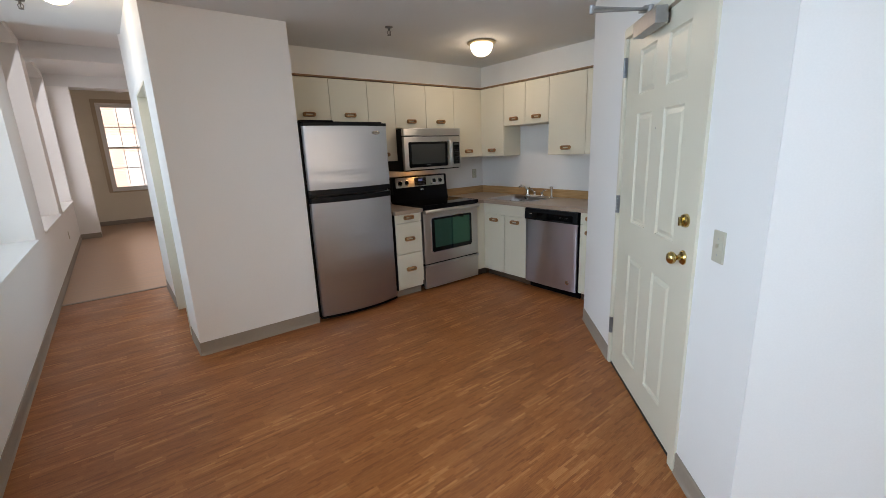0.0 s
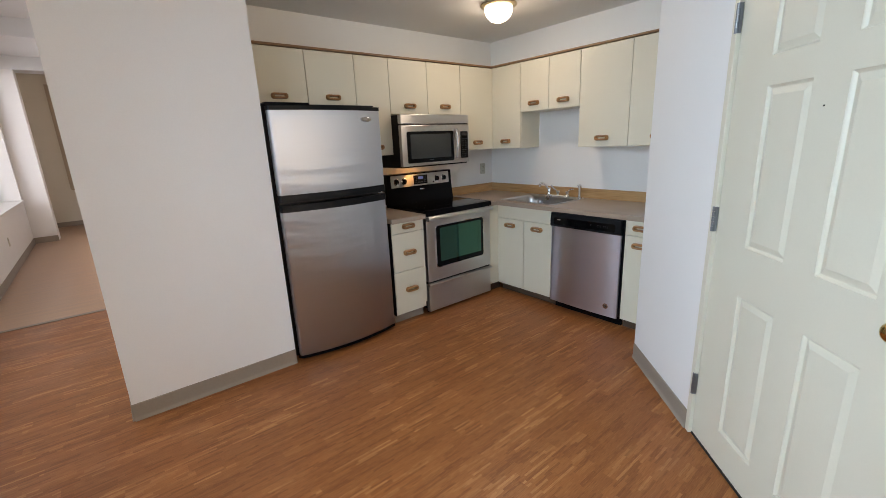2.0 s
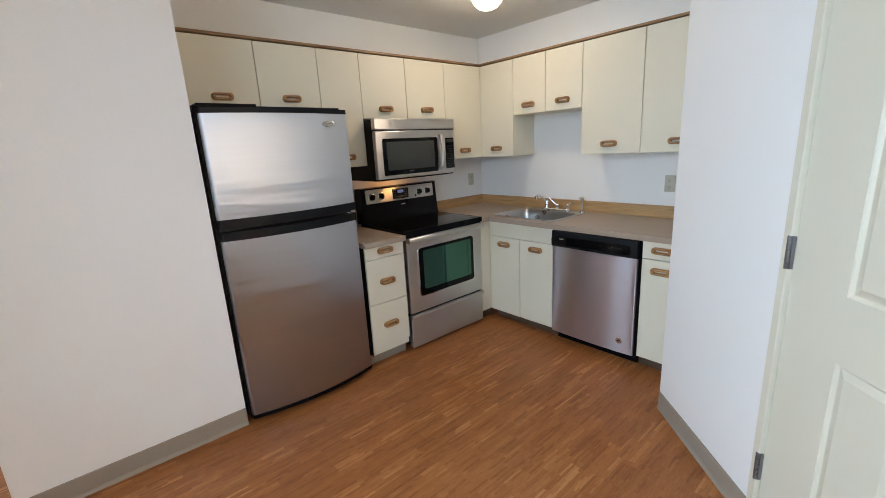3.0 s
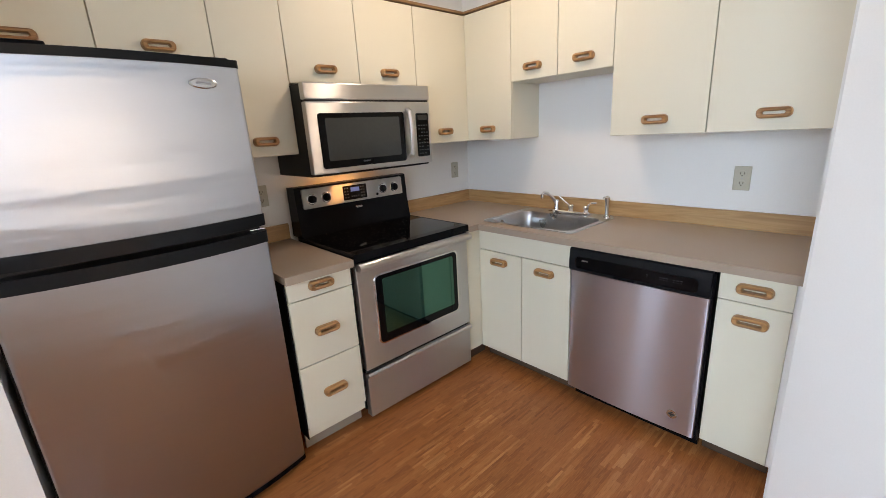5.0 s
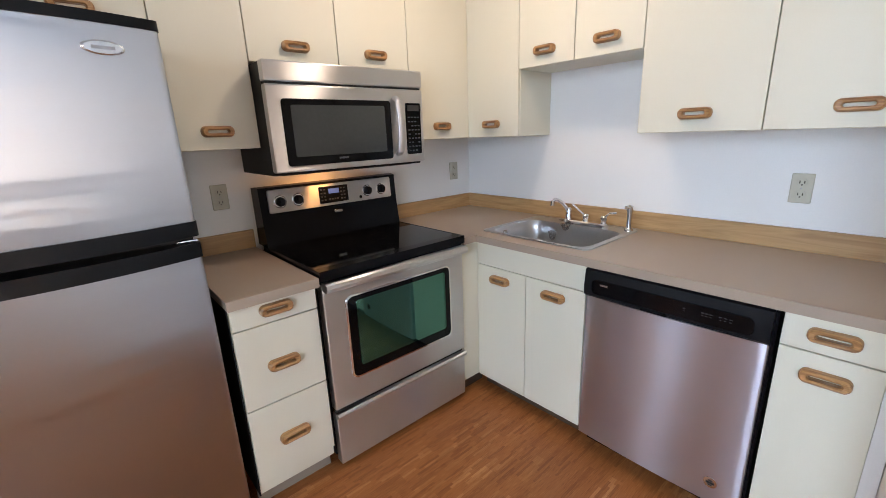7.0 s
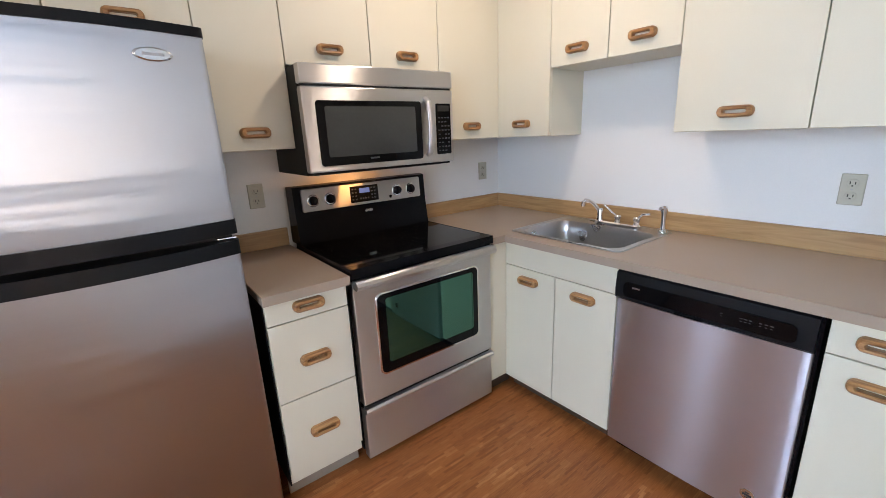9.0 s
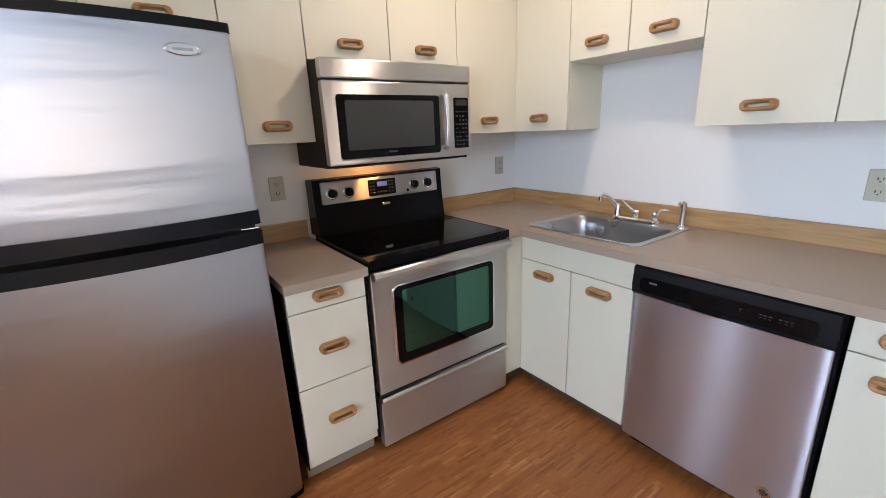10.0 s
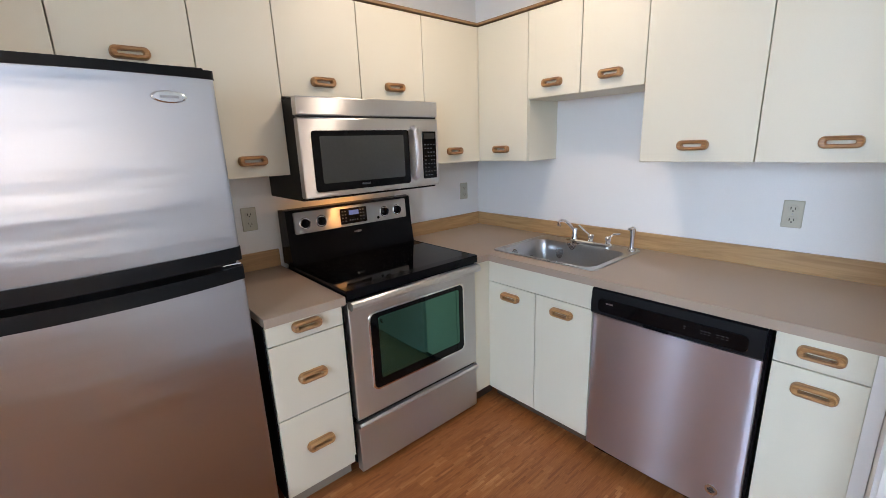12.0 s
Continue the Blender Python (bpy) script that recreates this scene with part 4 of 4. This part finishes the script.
    part("indicator", lathe(bmesh.new(), [(0.009, 0), (0.007, 0.004)], lean @ Matrix.Translation((3.243, -0.006, -0.034)) @ pose(0, 0, 0, 90), 14), BLACK, cp)
    bm = plate(bmesh.new(), 3.10, 1.052, 0.05, 0.016, 4.197, 4.186, 0.008, 0.002)
    part("badge", bm, SILVER, bg, "small oval silver badge")
    for x in (S0 + 0.05, S1 - 0.05):
        for y in (FY + 0.08, 4.22):
            part("foot", rod(bmesh.new(), (x, y, 0), (x, y, 0.052), 0.016), BLACK, t)
    return t


stove()


# ---- microwave ----
def microwave():
    M0, M1, FY, Z0, Z1 = 2.700, 3.478, 3.905, 1.281, 1.728
    t = thing("microwave", Matrix(), "stainless steel over-the-range microwave with its lamp lit", "microwave")
    part("body", box(bmesh.new(), M0, M1, FY + 0.035, BACK - 0.003, Z0, Z1 - 0.002, 0.004), DARK, t)
    part("top_vent", box(bmesh.new(), M0 - 0.002, M1 + 0.002, FY, FY + 0.045, 1.650, Z1, 0.006), STEEL, t)
    part("vent_gap", boxes((M0 + 0.004, M1 - 0.004, FY + 0.012, FY + 0.04, 1.640, 1.652)), SLOT, t)
    dr = part("door", box(bmesh.new(), M0 - 0.002, M1 + 0.002, FY, FY + 0.042, Z0 + 0.012, 1.641, 0.007), STEEL, t)
    part("door_window", plate(bmesh.new(), 3.016, 1.452, 0.527, 0.268, FY + 0.002, FY - 0.004, 0.014, 0.002), BLACKGLASS, dr)
    part("window_screen", plate(bmesh.new(), 3.016, 1.458, 0.455, 0.208, FY, FY - 0.0050, 0.008, 0.0006), MWGLASS, dr, "smoked perforated screen")
    part("badge", boxes((2.985, 3.03, FY - 0.0058, FY - 0.004, 1.336, 1.344)), GREYPRINT, dr)
    bm = bmesh.new()
    pts = [(3.312, FY + 0.002, 1.338), (3.312, FY - 0.022, 1.352), (3.312, FY - 0.034, 1.40), (3.312, FY - 0.038, 1.465), (3.312, FY - 0.034, 1.53), (3.312, FY - 0.022, 1.585), (3.312, FY + 0.002, 1.60)]
    tube(bm, pts, 0.0125, 12)
    bmesh.ops.scale(bm, vec=(1.5, 1, 1), space=Matrix.Translation((-3.312, 0, 0)), verts=bm.verts[:])
    part("handle", bm, STEEL, dr, "curved brushed steel handle")
    cp = part("control_panel", plate(bmesh.new(), 3.414, 1.455, 0.092, 0.245, FY + 0.002, FY - 0.004, 0.006, 0.002), BLACKGLASS, dr, "black keypad panel")
    bm = bmesh.new()
    for i in range(9):
        for k in range(4):
            x, z = 3.384 + k * 0.02, 1.350 + i * 0.020
            if (i * 4 + k) % 7 != 3:
                box(bm, x - 0.006, x + 0.006, FY - 0.0048, FY - 0.0035, z - 0.003, z + 0.003)
    tagged(part("keys", bm, GREYPRINT, cp), kind="stuff")
    part("display", boxes((3.378, 3.450, FY - 0.0048, FY - 0.0035, 1.540, 1.568)), SLOT, cp)
    part("lamp_lens", boxes((3.00, 3.12, 4.115, 4.165, Z0 - 0.004, Z0 + 0.002)), MWLAMP, t, "small lit lamp lens underneath")
    part("grease_filter", boxes((2.74, 3.43, 3.96, 4.09, Z0 - 0.003, Z0 + 0.002)), DARK, t)
    return t


microwave()
spot = bpy.data.lights.new("microwave_lamp_light", "AREA")
spot.shape, spot.size, spot.size_y, spot.energy, spot.color = "RECTANGLE", 0.10, 0.04, 1.9, (1.0, 0.48, 0.15)
new("microwave_lamp_light", spot).matrix_world = look((3.06, 4.14, 1.278), (3.055, 4.24, 1.12))


# ---- dishwasher ----
def dishwasher():
    """Built facing -y in its own frame, then turned to face -x."""
    w = 0.643
    t = thing("dishwasher", pose(BX, 3.014, 0, 0, 0, -90), "stainless steel dishwasher with a black control strip under the worktop", "dishwasher")
    part("tub", box(bmesh.new(), 0.006, w - 0.004, 0.03, EAST - BX - 0.01, 0.09, 0.868, 0.003), BLACK, t)
    part("toe_panel", boxes((0.01, w - 0.01, 0.06, 0.08, 0.0, 0.09)), BLACK, t)
    dr = part("door_panel", bowed(0.004, w - 0.013, 0.080, 0.752, 0.03, -0.019, 0.010, 0.007), STEEL_DW, t)
    bm = bmesh.new()
    prof = [(0.03, 0.752), (-0.020, 0.752), (-0.032, 0.762), (-0.034, 0.800), (-0.026, 0.866), (-0.010, 0.872), (0.03, 0.872)]
    loft(bm, [[(x, y, z) for y, z in prof] for x in (0.002, w - 0.012)], True, True)
    cs = part("control_strip", bm, CHARCOAL, t, "black plastic control strip")
    bm = plate(bmesh.new(), w / 2 - 0.01, 0.802, w - 0.09, 0.062, -0.030, -0.0355, 0.02, 0.002)
    part("fascia", bm, BLACKGLASS, cs)
    bm = boxes((0.072, 0.104, -0.0362, -0.0345, 0.812, 0.819))
    part("badge", bm, SILVER, cs)
    bm = bmesh.new()
    for x in (0.385, 0.442, 0.455, 0.468, 0.495, 0.510, 0.525):
        box(bm, x - 0.004, x + 0.004, -0.0358, -0.0345, 0.808, 0.811)
        box(bm, x - 0.003, x + 0.003, -0.0358, -0.0345, 0.799, 0.801)
    tagged(part("keys", bm, GREYPRINT, cs), kind="stuff")
    part("latch", boxes((0.235, 0.33, -0.0385, -0.026, 0.757, 0.768), bevel=0.003), BLACK, cs)
    bm = lathe(bmesh.new(), [(0.023, 0), (0.022, 0.0015), (0.014, 0.002)], Matrix.Translation((w - 0.105, -0.0243, 0.165)) @ pose(0, 0, 0, 90), 20)
    st = part("sticker", bm, SILVER, dr, "round silver sticker")
    part("sticker_print", boxes((w - 0.118, w - 0.092, -0.0274, -0.0258, 0.161, 0.169), (w - 0.112, w - 0.098, -0.0274, -0.0258, 0.172, 0.176), (w - 0.112, w - 0.098, -0.0274, -0.0258, 0.154, 0.158)), SLOT, st)
    part("side_seal", boxes((w - 0.012, w - 0.003, -0.004, 0.03, 0.06, 0.87)), BLACK, t, "black edge strip")
    return t


dishwasher()


# ---- ceiling fittings ----
def ceiling_light(m, label, lit=True):
    t = thing("ceiling_light", m, label, "ceiling light", "dome ceiling lights")
    part("pan", lathe(bmesh.new(), [(0.128, 0), (0.140, -0.006), (0.142, -0.014), (0.130, -0.022), (0.112, -0.026), (0.05, -0.026)]), BRONZE, t, "brass-toned metal pan")
    profile = [(0.104, -0.022), (0.108, -0.040), (0.104, -0.064), (0.090, -0.092), (0.066, -0.116), (0.035, -0.130), (0.004, -0.135)]
    dome = part("dome", lathe(bmesh.new(), profile, n=36), DOME if lit else DOME_OFF, t, "glowing white glass dome" if lit else "white glass dome")
    dome.visible_shadow = False
    return t


ceiling_light(pose(3.31, 3.35, CEILK), "lit dome ceiling light with metal rim in the kitchen")
ceiling_light(pose(0.75, 12.7, CEILF), "unlit white dome ceiling light in the far room", False)
ceiling_light(pose(0.14, 4.42, CEILH), "lit dome ceiling light in the hall")


SPRINK = material("dark_grey_metal", (0.16, 0.155, 0.15), 0.4, 0.8)


def sprinkler(m):
    t = thing("fire_sprinkler", m, "small grey metal fire sprinkler head on the ceiling", "sprinkler", "sprinklers")
    part("escutcheon", lathe(bmesh.new(), [(0.034, 0), (0.032, -0.005), (0.014, -0.010)]), SPRINK, t)
    bm = rod(bmesh.new(), (0, 0, -0.008), (0, 0, -0.03), 0.009)
    tube(bm, [(0.009, 0, -0.028), (0.017, 0, -0.04), (0.012, 0, -0.058), (0, 0, -0.064)], 0.003, 8)
    tube(bm, [(-0.009, 0, -0.028), (-0.017, 0, -0.04), (-0.012, 0, -0.058), (0, 0, -0.064)], 0.003, 8)
    rod(bm, (0, 0, -0.03), (0, 0, -0.062), 0.003)
    part("frame", bm, SPRINK, t)
    part("deflector", lathe(bmesh.new(), [(0.016, -0.064), (0.016, -0.066), (0.002, -0.067)]), SPRINK, t)
    return t


sprinkler(pose(2.27, 3.38, CEILK))
sprinkler(pose(-0.09, 4.95, CEILH))
